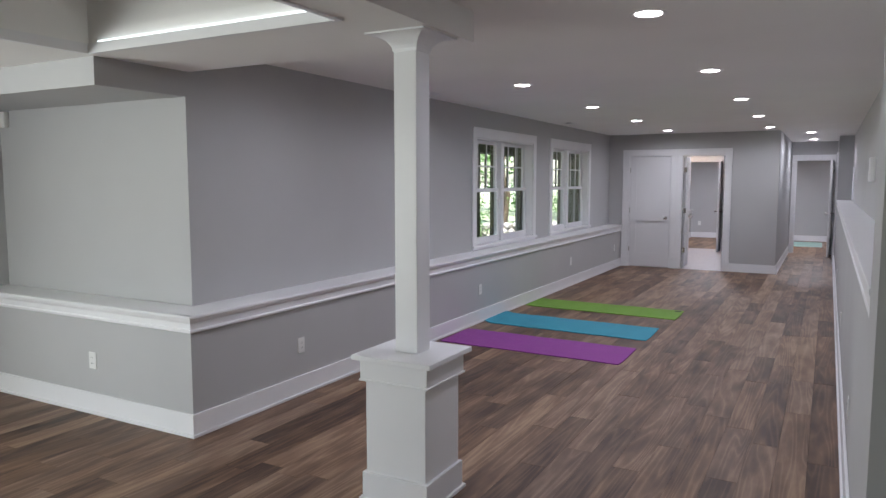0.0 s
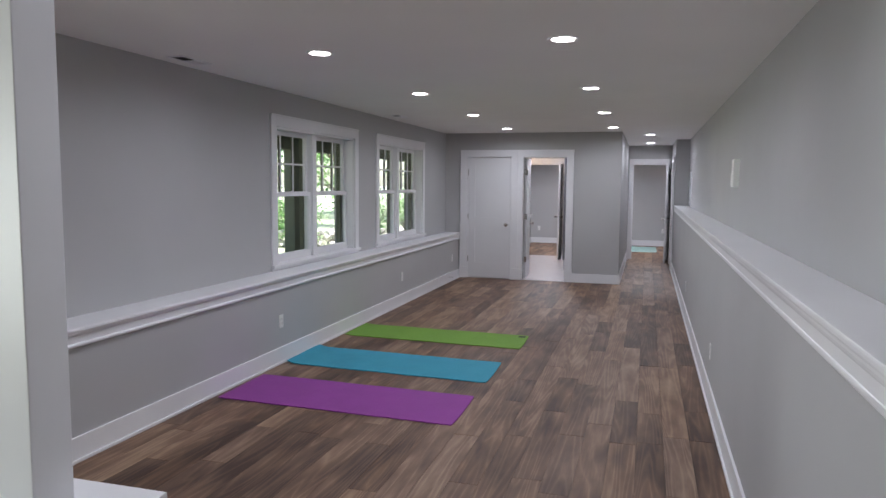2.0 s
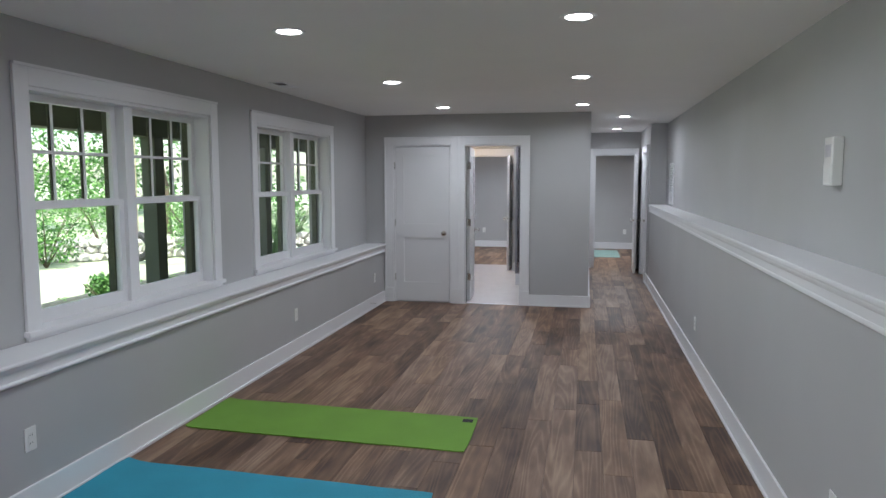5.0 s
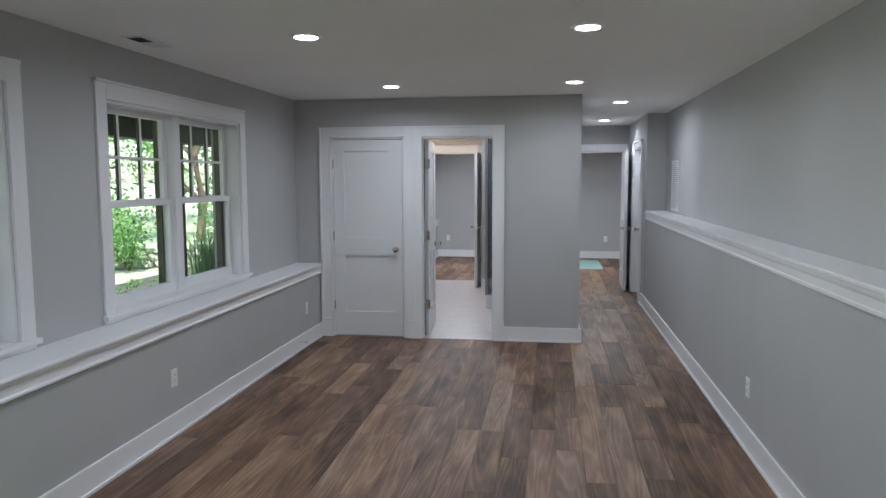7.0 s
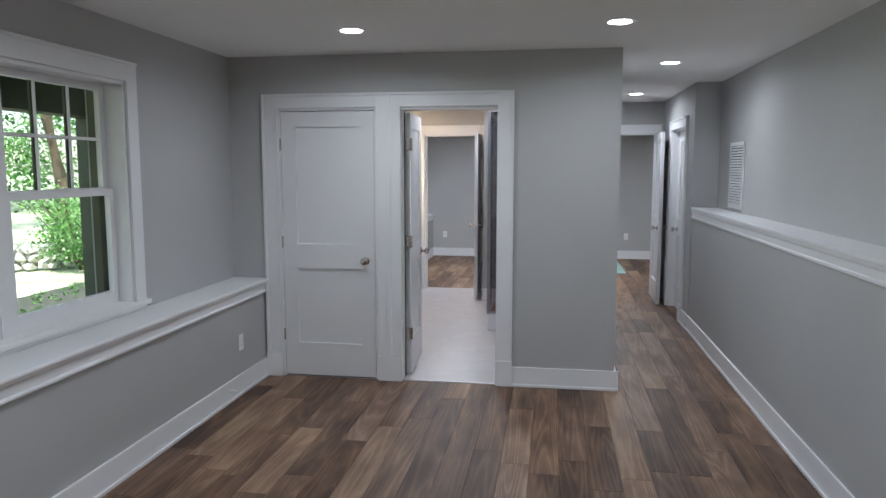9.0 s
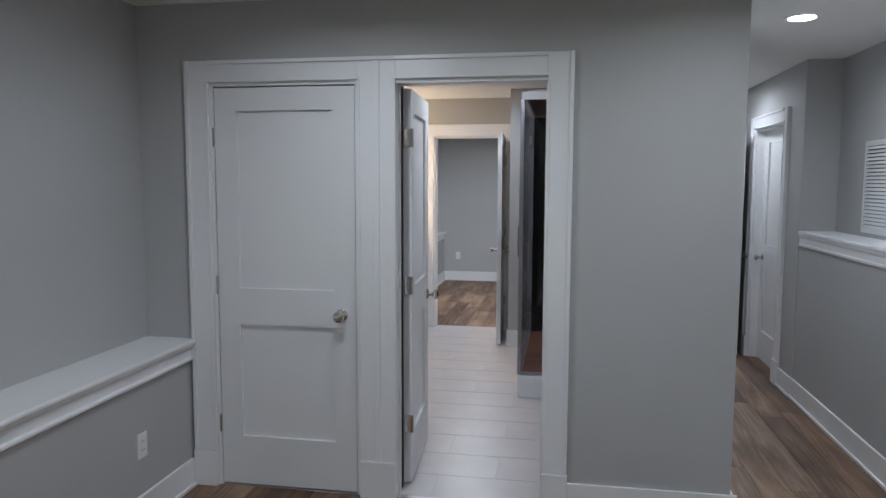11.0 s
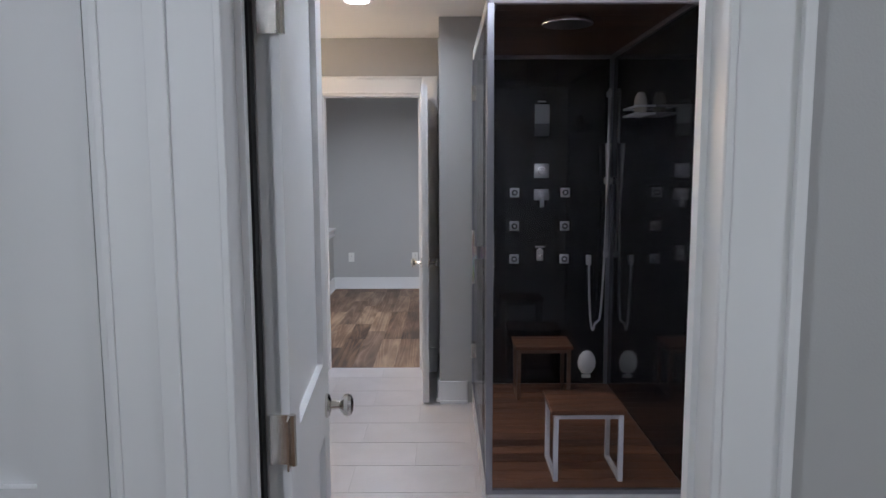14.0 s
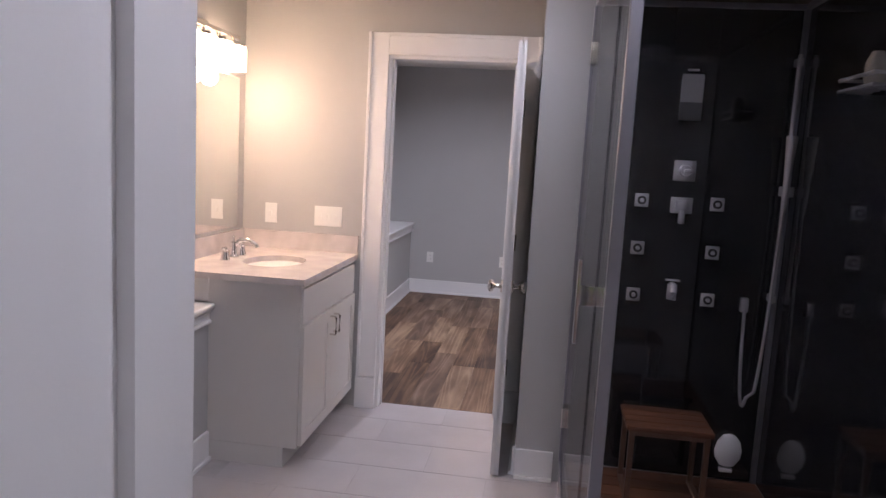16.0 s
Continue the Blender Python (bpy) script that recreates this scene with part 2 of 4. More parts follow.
def obj(name, bm, material, parent=None, smooth=False, at=None):
    bmesh.ops.recalc_face_normals(bm, faces=bm.faces)
    me = bpy.data.meshes.new(name)
    bm.to_mesh(me)
    bm.free()
    me.materials.append(material)
    if smooth:
        for p in me.polygons:
            p.use_smooth = True
        me.set_sharp_from_angle(angle=radians(35))
    ob = new(name, me)
    if parent:
        ob.parent = parent
    if at is not None:
        ob.matrix_basis = at
    return ob


def boxes(name, material, lst, parent=None, bevel=0.0, at=None):
    bm = bmesh.new()
    for b in lst:
        bx(bm, *b, bevel=bevel)
    return obj(name, bm, material, parent, at=at)


def empty(name, m=None):
    e = new(name)
    e.empty_display_size = 0.1
    if m is not None:
        e.matrix_basis = m
    return e


def struct(ob, label="", category=""):
    return tagged(ob, label, category, kind="structure")
# ---- setting ----
H, HN = 2.44, 2.29
XL, XU, XO = -2.645, -2.89, -3.14      # lower face, upper face and outside of the window wall
XR, XRU = 0.912, 1.145                   # lower and upper face of the ledge wall opposite
YB, YB2, YF, YF2 = 13.56, 13.68, 17.70, 17.82   # door wall and the wall behind the bath
XLB, XUB = -2.745, -2.985                # the same two faces inside the bathroom
XH, YJ = 0.905, 15.69                    # hallway wall face and the end of the high ledge
YE, XW = 21.35, -4.95                   # end of the far rooms, side of the first room
LZ, RZ = 0.77, 1.23                    # heights of the two ledges
WINDOWS = [(7.80, 9.62), (10.40, 12.22)]
WZ0, WZ1 = 0.82, 2.105

struct(boxes("ground", M_LAWN, [(-400, -400, -0.42, 400, 400, -0.30)]), "sunlit green lawn around the house", "lawn")
struct(boxes("sub_floor", M_SHADOWGAP, [(XW - 0.2, -3.7, -0.3, 3.3, YE + 0.2, -0.013)]), "dark floor base under the planks", "floor")
wl = []
ys = 3.54
for a, b in WINDOWS:
    wl += [(XO, ys, 0, XU, a, H), (XO, a, 0, XU, b, WZ0), (XO, a, WZ1, XU, b, H)]
    ys = b
wl += [(XO, ys, 0, XU, YB, H), (XO, YB, 0, XUB, YF, H), (XO, YF, 0, XU, YE, H)]
struct(boxes("wall_west", M_WALL, wl), "light grey painted wall with two windows", "wall")
struct(boxes("wall_west_lower", M_WALL, [(XU - 0.002, 3.30, 0, XL, YB, LZ - 0.0295), (XUB - 0.002, YB2, 0, XLB, YF, LZ - 0.026), (XU - 0.002, YF2, 0, XL, YE, LZ - 0.026),
                                       (XW, 3.30, 0, XU - 0.002, 3.54, LZ - 0.0295)]), "light grey painted lower wall under the white ledge", "wall")
struct(boxes("wall_nook", M_WALL, [(XW, 3.54, 0, XO, 3.80, H)]), "light grey painted wall of the first room", "wall")
struct(boxes("soffit", M_WALL, [(XW, 2.90, 2.13, XU, 3.54, HN + 0.1)]), "grey painted dropped soffit over the nook", "soffit")
struct(boxes("wall_first_room", M_WALL, [(XW - 0.2, -3.7, 0, XW, -2.7, H + 0.3), (XW - 0.2, 0.7, 0, XW, 3.8, H + 0.3), (XW - 0.2, -2.7, 2.3, XW, 0.7, H + 0.3), (XW - 0.2, -2.7, 0, XW, 0.7, 0.15),
                                        (3.1, -3.7, 0, 3.3, 2.68, H + 0.3), (XW - 0.2, -3.7, 0, 3.3, -3.5, H + 0.3)]), "grey painted walls of the first room", "wall")
struct(boxes("wall_stub", M_WALL, [(XR - 0.008, 2.68, 0, 3.3, 3.06, H + 0.15)]), "grey painted stub wall at the start of the ledge", "wall")
struct(boxes("wall_east_lower", M_WALL, [(XR, 3.062, 0, XRU + 0.03, YJ, RZ - 0.029)]), "light grey painted lower wall under the high ledge", "wall")
struct(boxes("wall_east", M_WALL, [(XRU, 3.062, 0, XRU + 0.2, YJ, H)]), "light grey painted wall above the ledge", "wall")
DY0, DY1 = 16.12, 16.96
struct(boxes("wall_hall_east", M_WALL, [(XH, YJ + 0.002, 0, 1.34, DY0, H), (XH, DY0, 2.04, 1.02, DY1, H), (XH, DY1, 0, 1.34, YF, H), (1.25, DY0, 0, 1.34, DY1, H)]),
       "grey painted hallway wall with a closed door", "wall")
struct(boxes("wall_hall_west", M_WALL, [(-0.09, YB2, 0, 0.012, YF, H)]), "grey painted hallway wall", "wall")
struct(boxes("wall_north", M_WALL, [(XUB, YB, 0, -2.51, YB2, H), (-2.51, YB, 2.055, -0.828, YB2, H), (-1.745, YB, 0, -1.582, YB2, 2.055), (-0.828, YB, 0, 0.012, YB2, H),
                                   (-2.51, YB2, 0, -1.745, YB2 + 0.02, 2.055)]), "light grey painted wall with two doors", "wall")
struct(boxes("wall_bath_far", M_WALL, [(XUB, YF, 0, -2.14, YF2, H), (-2.14, YF, 2.05, -1.41, YF2, H), (-1.41, YF, 0, 0.10, YF2, H), (0.10, YF, 2.05, 0.83, YF2, H), (0.83, YF, 0, 3.0, YF2, H)]),
       "painted wall with two doorways", "wall")
struct(boxes("wall_bath_jog", M_WALL, [(-1.28, 16.985, 0, -0.09, YF, H)]), "painted wall end beside the shower", "wall")
struct(boxes("wall_far_end", M_WALL, [(XO, YE, 0, 3.2, YE + 0.15, H), (3.0, YF, 0, 3.15, YE, H)]), "grey-green painted end wall of the far room", "wall")
XE = -0.85
struct(boxes("ceiling", M_CEIL, [(XO, 3.58, H, 3.3, YE + 0.15, H + 0.12), (XE, -3.7, H, 3.3, 3.58, H + 0.12)]), "white painted ceiling", "ceiling")
TX0, TX1, TY0, TY1 = -2.84, -1.12, -1.5, 2.84
struct(boxes("ceiling_first_room", M_CEIL, [
    (XW, TY1, HN, XE, 3.578, H + 0.12), (TX1, -3.7, HN, XE, TY1, HN + 0.12), (TX0 - 0.35, -3.7, HN, TX0, TY1, HN + 0.12), (TX0, -3.7, HN, TX1, TY0, HN + 0.12),
    (XW, 2.55, HN, TX0 - 0.35, TY1, HN + 0.12), (XW, -3.7, HN, TX0 - 0.35, -1.5, HN + 0.12),
    (XW, -3.7, 2.62, XE, 3.578, 2.70), (XE - 0.012, -3.7, HN + 0.12, XE, TY1, 2.62), (TX0 - 0.012, TY1, HN + 0.12, TX1, TY1 + 0.02, 2.62), (TX0 - 0.03, TY0, HN + 0.12, TX0, TY1, 2.62), (TX1, TY0, HN + 0.12, TX1 + 0.02, TY1, 2.62),
    (XW, 2.55, HN + 0.12, TX0 - 0.35, 2.57, 2.62), (TX0 - 0.35, -3, HN + 0.12, TX0 - 0.33, 2.55, 2.62)]), "white tray ceiling with recessed panels", "ceiling")
struct(boxes("trim_tray", M_TRIM, [(TX0, TY1 - 0.025, HN - 0.008, TX1, TY1, HN + 0.045), (TX0, TY0, HN - 0.008, TX0 + 0.025, TY1 - 0.025, HN + 0.045), (TX1 - 0.025, TY0, HN - 0.008, TX1, TY1 - 0.025, HN + 0.045)]),
       "white moulding round the tray ceiling", "moulding")
# glowing strips added to brighten the tray faces, not known lamps
for nm, b in (("tray_fill_strip", (TX0 + 0.1, TY1 - 0.020, HN + 0.05, TX1 - 0.1, TY1 - 0.008, HN + 0.058)), ("tray_fill_strip", (XW + 0.2, 2.53, HN + 0.05, TX0 - 0.5, 2.542, HN + 0.058))):
    tagged(boxes(nm, M_TRAYFILL, [b]), "thin white glowing strip added to brighten the ceiling tray", "cove light", "cove lights")

# ledges: a shelf board with a rounded nose, a cove, an apron and a bead, run along the wall
def ledge(name, runs, label):
    """runs: (start, end, outward direction, depth of the shelf, top, mitre at start, mitre at end, height factor)."""
    bm = bmesh.new()
    for p0, p1, out, depth, z, m0, m1, tall in runs:
        p0, p1, out = Vector((*p0, 0)), Vector((*p1, 0)), Vector((*out, 0))
        along = (p1 - p0).normalized()
        prof = [(-depth, 0), (0.030, 0), (0.035, -0.002), (0.038, -0.007), (0.038, -0.015), (0.035, -0.020), (0.030, -0.022), (0.028, -0.030), (0.021, -0.039), (0.013, -0.044),
                (0.011, -0.078), (0.019, -0.080), (0.022, -0.085), (0.022, -0.092), (0.018, -0.097), (0.0, -0.098), (0.0, -0.0255), (-depth, -0.0255)]
        ends = [[bm.verts.new(p + out * o + along * k * max(o, 0) + Vector((0, 0, z + h * tall))) for o, h in prof] for p, k in ((p0, -m0), (p1, m1))]
        n = len(prof)
        for i in range(n):
            bm.faces.new((ends[0][i], ends[0][(i + 1) % n], ends[1][(i + 1) % n], ends[1][i]))
        bm.faces.new(ends[0][::-1])
        bm.faces.new(ends[1])
    struct(obj(name, bm, M_TRIM), label, "ledge")


ledge("trim_ledge_west", [((XL, 3.30), (XL, YB - 0.002), (1, 0), XL - XU, LZ, 1, 0, 1.14), ((XW, 3.30), (XL, 3.30), (0, -1), 0.0003, LZ, 0, 1, 1.14)], "white painted ledge along the wall")
struct(boxes("trim_ledge_nook", M_TRIM, [(XW, 3.3004, LZ - 0.0291, XU - 0.001, 3.542, LZ)]), "white painted ledge board in the nook", "ledge")
ledge("trim_ledge_bath", [((XLB, YB2 + 0.001), (XLB, 16.78), (1, 0), XLB - XUB, LZ, 0, 0, 1)], "white painted ledge in the bathroom")
ledge("trim_ledge_far", [((XL, YF2 + 0.001), (XL, YE - 0.002), (1, 0), XL - XU, LZ, 0, 0, 1)], "white painted ledge in the far room")
ledge("trim_ledge_east", [((XR, 3.062), (XR, YJ - 0.002), (-0.35, 0), (XRU - XR) / 0.35, RZ, 0, 0, 1.12)], "white painted high ledge along the wall")

# baseboards with a small shoe moulding
BH = 0.146


def base_x(y, x0, x1, s):
    """Along x on the face y, standing out by s."""
    return [(x0, y, 0, x1, y + 0.015 * s, BH), (x0, y + 0.0152 * s, 0, x1, y + 0.028 * s, 0.02)]


def base_y(x, y0, y1, s):
    return [(x, y0, 0, x + 0.015 * s, y1, BH), (x + 0.0152 * s, y0, 0, x + 0.028 * s, y1, 0.02)]


struct(boxes("baseboard", M_TRIM, base_y(XL, 3.3002, YB - 0.03, 1) + base_x(3.30, XW, XL + 0.015, -1) + [(XL + 0.0152, 3.272, 0, XL + 0.028, 3.30, 0.02)] + base_y(XR, 3.062, YJ, -1) + base_y(XR - 0.008, 2.68, 3.061, -1) + base_x(YB, -0.735, 0.040, -1) + base_y(0.012, YB + 0.001, YF - 0.02, 1)
             + base_x(2.68, XR, 3.1, -1) + base_y(XH, YJ + 0.001, DY0 - 0.12, -1) + base_y(XW, 0.7, 3.27, 1), bevel=0.003), "white painted baseboard with shoe moulding", "baseboard")
struct(boxes("baseboard_bath", M_TRIM, base_y(XLB, YB2, 16.785, 1) + base_x(16.985, -1.28, -1.1, -1) + base_y(-1.28, 17.0, YF - 0.02, -1), bevel=0.003), "white painted baseboard in the bathroom", "baseboard")
struct(boxes("baseboard_far", M_TRIM, base_y(XL, YF2, YE - 0.03, 1) + base_x(YE, XL, 3.0, -1), bevel=0.003), "white painted baseboard in the far room", "baseboard")


# ---- doors and casings ----
def casing_boxes(w, h, left=0.115, right=0.115, head=0.105, plinth=True):
    """Flat casing with a bead inside and a raised band outside, for an opening w wide and h high; it stands out to -y."""
    out = []
    for s, wd, xo in ((-1, left, 0.0), (1, right, w)):
        if not wd:
            continue
        x1 = xo + s * wd
        zb = 0.19 if plinth else 0
        out += [(xo, 0, zb, x1, -0.016, h + head), (xo, -0.0162, zb, xo + s * 0.012, -0.021, h), (x1 - s * 0.018, -0.0162, zb, x1, -0.028, h + head)]
        if plinth:
            out += [(xo - s * 0.0, 0, 0, x1 + s * 0.004, -0.030, 0.188)]
    out += [(0, 0, h, w, -0.0158, h + head), (0, -0.016, h + head - 0.018, w, -0.028, h + head), (-0.012 if left else 0, -0.0162, h, w + (0.012 if right else 0), -0.021, h + 0.012)]
    return out


def casing(name, m, w, h, label, **k):
    return struct(boxes(name, M_TRIM, casing_boxes(w, h, **k), bevel=0.002, at=m), label, "door casing")


def knob_set(parent, x, z, th, material=M_NICKEL):
    for s in (-1, 1):
        bm = bmesh.new()
        lathe(bm, [(0.001, 0), (0.031, 0), (0.031, 0.006), (0.026, 0.010), (0.012, 0.014), (0.010, 0.034), (0.018, 0.040), (0.027, 0.047), (0.0295, 0.056), (0.026, 0.065), (0.015, 0.070), (0.001, 0.071)],
              Matrix.Translation((x, s * th / 2, z)) @ Matrix.Rotation(radians(-90 * s), 4, "X"), 24)
        tagged(obj("knob", bm, material, parent, True), "polished nickel round knob")


def door(name, m, w, label, h=2.03, th=0.040, hinge_side=-1):
    """Two-panel door leaf hinged at its origin, lying along +x."""
    e = empty(name, m)
    bm = bmesh.new()
    st, lo = 0.115, 0.012
    bx(bm, 0.003, -th / 2 + 0.015, lo, w - 0.003, th / 2 - 0.015, h)
    for b in ((0.003, lo, st, h), (w - st, lo, w - 0.003, h), (st, lo, w - st, 0.265), (st, 0.85, w - st, 1.035), (st, h - 0.112, w - st, h)):
        bx(bm, b[0], -th / 2, b[1], b[2], th / 2, b[3])
    tagged(obj("leaf", bm, M_DOOR, e), "white painted two-panel leaf")
    for z in (0.33, 1.05, 1.79):
        bm = bmesh.new()
        bx(bm, -0.002, -th / 2 + 0.004, z - 0.045, 0.0035, th / 2 - 0.004, z + 0.045)
        lathe(bm, [(0.007, -0.046), (0.007, 0.046)], Matrix.Translation((-0.003, hinge_side * (th / 2 + 0.004), z)), 10)
        bx(bm, -0.034, hinge_side * (th / 2) - 0.0015, z - 0.045, 0.0, hinge_side * (th / 2) + 0.0015, z + 0.045)
        tagged(obj("hinge", bm, M_NICKEL, e, True), "nickel butt hinge")
    knob_set(e, w - 0.075, 0.915, th)
    return struct(e, label, "door")


def jamb(name, m, w, h, depth, label):
    """Lining of an opening, running depth to +y."""
    return struct(boxes(name, M_TRIM, [(0, 0.001, 0, 0.018, depth, h), (w - 0.018, 0.001, 0, w, depth, h), (0.018, 0.001, h - 0.018, w - 0.018, depth, h),
                                       (0.0182, depth * 0.5, 0, 0.029, depth * 0.5 + 0.012, h - 0.018), (w - 0.029, depth * 0.5, 0, w - 0.0182, depth * 0.5 + 0.012, h - 0.018)], at=m), label, "door jamb")


# closed closet door and the open bathroom door share the middle casing
casing("trim_casing_1", pose(-2.51, YB, 0), 0.765, 2.055, "white double casing round the closed door", left=0.118, right=0.0)
casing("trim_casing_2", pose(-1.56, YB, 0), 0.71, 2.055, "white casing round the bathroom doorway", left=0.0, right=0.118)
struct(boxes("trim_casing_mid", M_TRIM, [(-1.745, YB - 0.016, 0.19, -1.56, YB, 2.16), (-1.745, YB - 0.021, 0.19, -1.733, YB - 0.0162, 2.067), (-1.572, YB - 0.021, 0.19, -1.56, YB - 0.0162, 2.067),
                                        (-1.668, YB - 0.026, 0.19, -1.637, YB - 0.0162, 2.16), (-1.745, YB - 0.030, 0, -1.56, YB, 0.188), (-1.745, YB - 0.028, 2.142, -1.56, YB - 0.0162, 2.16)], bevel=0.002),
       "white casing between the two doors", "door casing")
jamb("door_jamb_1", pose(-2.51, YB, 0), 0.765, 2.055, 0.119, "white jamb of the closed door")
jamb("door_jamb_2", pose(-1.582, YB, 0), 0.754, 2.055, 0.119, "white jamb of the bathroom doorway")
struct(boxes("door_rebate_2", M_TRIM, [(-1.62, YB2 + 0.001, 0, -1.574, YB2 + 0.07, 2.05), (-1.5735, YB2 + 0.062, 0, -1.5665, YB2 + 0.07, 2.05)]), "white rebate behind the open door", "door jamb")
# dark filler strip added for the shade between jamb and open leaf
struct(boxes("door_gap_shade", M_DARK, [(-1.5735, YB2 + 0.004, 0, -1.5605, YB2 + 0.03, 2.04)]), "dark strip standing in for the shade in the door gap", "seal")
door("door_1", pose(-2.490, YB + 0.026, 0), 0.726, "white two-panel closed door with a nickel knob")
door("door_2", pose(-1.541, YB2 + 0.042, 0, 0, 0, 93.5), 0.645, "white two-panel door standing open into the bathroom", hinge_side=-1)
casing("trim_casing_3", pose(-2.14, YF, 0), 0.73, 2.05, "white casing round the doorway at the end of the bathroom", head=0.12)
jamb("door_jamb_3", pose(-2.14, YF, 0), 0.73, 2.05, 0.119, "white jamb of the far doorway")
door("door_3", pose(-1.398, YF - 0.03, 0, 0, 0, -87.8), 0.72, "white two-panel door standing open in the bathroom", hinge_side=1)
casing("trim_casing_4", pose(0.10, YF, 0), 0.73, 2.05, "white casing round the doorway at the end of the hall", left=0.068, right=0.045)
jamb("door_jamb_4", pose(0.10, YF, 0), 0.73, 2.05, 0.119, "white jamb of the hall doorway")
door("door_4", pose(0.812, YF - 0.04, 0, 0, 0, -91.5), 0.72, "white two-panel door standing open in the hall", hinge_side=1)
HALL = Matrix.Translation((XH, DY1, 0)) @ Matrix.Rotation(radians(-90), 4, "Z")
casing("trim_casing_5", HALL, DY1 - DY0, 2.04, "white casing round the hall side door")
jamb("door_jamb_5", HALL, DY1 - DY0, 2.04, 0.119, "white jamb of the hall side door")
door("door_5", HALL @ pose(DY1 - DY0 - 0.018, 0.09, 0, 0, 0, 180), DY1 - DY0 - 0.04, "white two-panel closed door in the hall")
struct(boxes("threshold_bath", M_ALU, [(-1.54, YB + 0.005, 0.0, -0.87, YB + 0.03, 0.006)], bevel=0.002), "thin metal strip under the bathroom door", "threshold")


# ---- windows ----
def window(name, y0, y1):
    e = empty(name, pose(XU, (y0 + y1) / 2, WZ0))
    hw, h = (y1 - y0) / 2, WZ1 - WZ0
    # casing on the room side with sill board and apron
    tagged(boxes("casing", M_TRIM, [(0, -hw - 0.1, -0.05, 0.018, -hw, h + 0.11), (0, hw, -0.05, 0.018, hw + 0.1, h + 0.11), (0, -hw, h, 0.0178, hw, h + 0.11),
                                    (0, -hw - 0.1, h + 0.095, 0.026, hw + 0.1, h + 0.112)], e, 0.002), "white painted casing")
    tagged(boxes("sill", M_TRIM, [(-0.16, -hw + 0.001, -0.03, 0.0, hw - 0.001, 0.006), (0.0, -hw - 0.115, -0.024, 0.042, hw + 0.115, 0.006), (0.0, -hw - 0.09, -0.05, 0.02, hw + 0.09, -0.0245)], e, 0.004), "white sill")
    tagged(boxes("jamb", M_TRIM, [(-0.13, -hw, 0, -0.001, -hw + 0.02, h), (-0.13, hw - 0.02, 0, -0.001, hw, h), (-0.13, -hw + 0.02, h - 0.02, -0.001, hw - 0.02, h), (-0.16, -0.045, 0, -0.055, 0.045, h - 0.02)], e, 0.002), "white jamb and mullion")
    tagged(boxes("outer_frame", M_EXT, [(-0.205, -hw, -0.04, -0.16, -hw + 0.05, h), (-0.205, hw - 0.05, -0.04, -0.16, hw, h), (-0.205, -hw, h - 0.05, -0.16, hw, h), (-0.205, -0.06, 0, -0.16, 0.06, h), (-0.205, -hw, -0.06, -0.16, hw, 0.0)], e), "dark stained outside frame")
    for s in (-1, 1):
        a, b = (-hw + 0.02, -0.045) if s < 0 else (0.045, hw - 0.02)
        mid = 0.655
        for nm, x0, z0, z1, rail in (("lower_sash", -0.115, 0.0065, mid + 0.02, 0.075), ("upper_sash", -0.15, mid - 0.02, h - 0.02, 0.045)):
            x1 = x0 + 0.032
            fr = [(x0, a, z0, x1, a + 0.045, z1), (x0, b - 0.045, z0, x1, b, z1), (x0, a + 0.045, z0, x1, b - 0.045, z0 + rail), (x0, a + 0.045, z1 - 0.04, x1, b - 0.045, z1)]
            if nm == "upper_sash":
                out = []
                ga, gb, g0, g1 = a + 0.045, b - 0.045, z0 + rail, z1 - 0.04
                for k in (1, 2):
                    c = ga + (gb - ga) * k / 3
                    fr.append((x0 + 0.019, c - 0.008, g0, x1 - 0.004, c + 0.008, g1))
                    out.append((x0 + 0.001, c - 0.011, g0, x0 + 0.0125, c + 0.011, g1))
                c = (g0 + g1) / 2
                fr.append((x0 + 0.019, ga, c - 0.009, x1 - 0.005, gb, c + 0.009))
                out.append((x0 + 0.002, ga, c - 0.010, x0 + 0.0122, gb, c + 0.010))
                tagged(boxes("outer_muntins", M_EXT, out, e), "dark stained outside muntins")
            tagged(boxes(nm, M_TRIM, fr, e, 0.0015), "white double-hung sash")
            p = boxes("pane", M_GLASS, [(x0 + 0.013, a + 0.04, z0 + 0.03, x0 + 0.018, b - 0.04, z1 - 0.03)], e)
            p.visible_shadow = False
        tagged(boxes("sash_lock", M_TRIM, [(-0.083, (a + b) / 2 - 0.03, mid + 0.02, -0.068, (a + b) / 2 + 0.03, mid + 0.032)], e, 0.003), "white sash lock")
    return struct(e, "white double-hung twin window with divided upper panes", "window")


for i, (a, b) in enumerate(WINDOWS):
    window("window_%d" % (i + 1), a, b)

# ---- lamps in the ceilings ----
def downlight(x, y, watts, z=H):
    e = empty("downlight", pose(x, y, z))
    bm = bmesh.new()
    lathe(bm, [(0.062, 0.002), (0.062, -0.004), (0.090, -0.006), (0.094, -0.002), (0.094, 0.002)], None, 32)
    obj("trim_ring", bm, M_TRIM, e, True)
    bm = bmesh.new()
    lathe(bm, [(0.001, -0.0065), (0.066, -0.0065), (0.068, -0.003), (0.001, -0.003)], None, 32)
    tagged(obj("lens", bm, M_LENS, e, True), "glowing white lens")
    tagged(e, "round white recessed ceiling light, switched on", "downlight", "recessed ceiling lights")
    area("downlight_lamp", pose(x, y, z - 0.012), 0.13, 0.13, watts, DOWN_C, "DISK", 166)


for x, y in DOWNLIGHTS:
    downlight(x, y, DOWN_W)
for x, y in BATH_LIGHTS:
    downlight(x, y, 5.1)
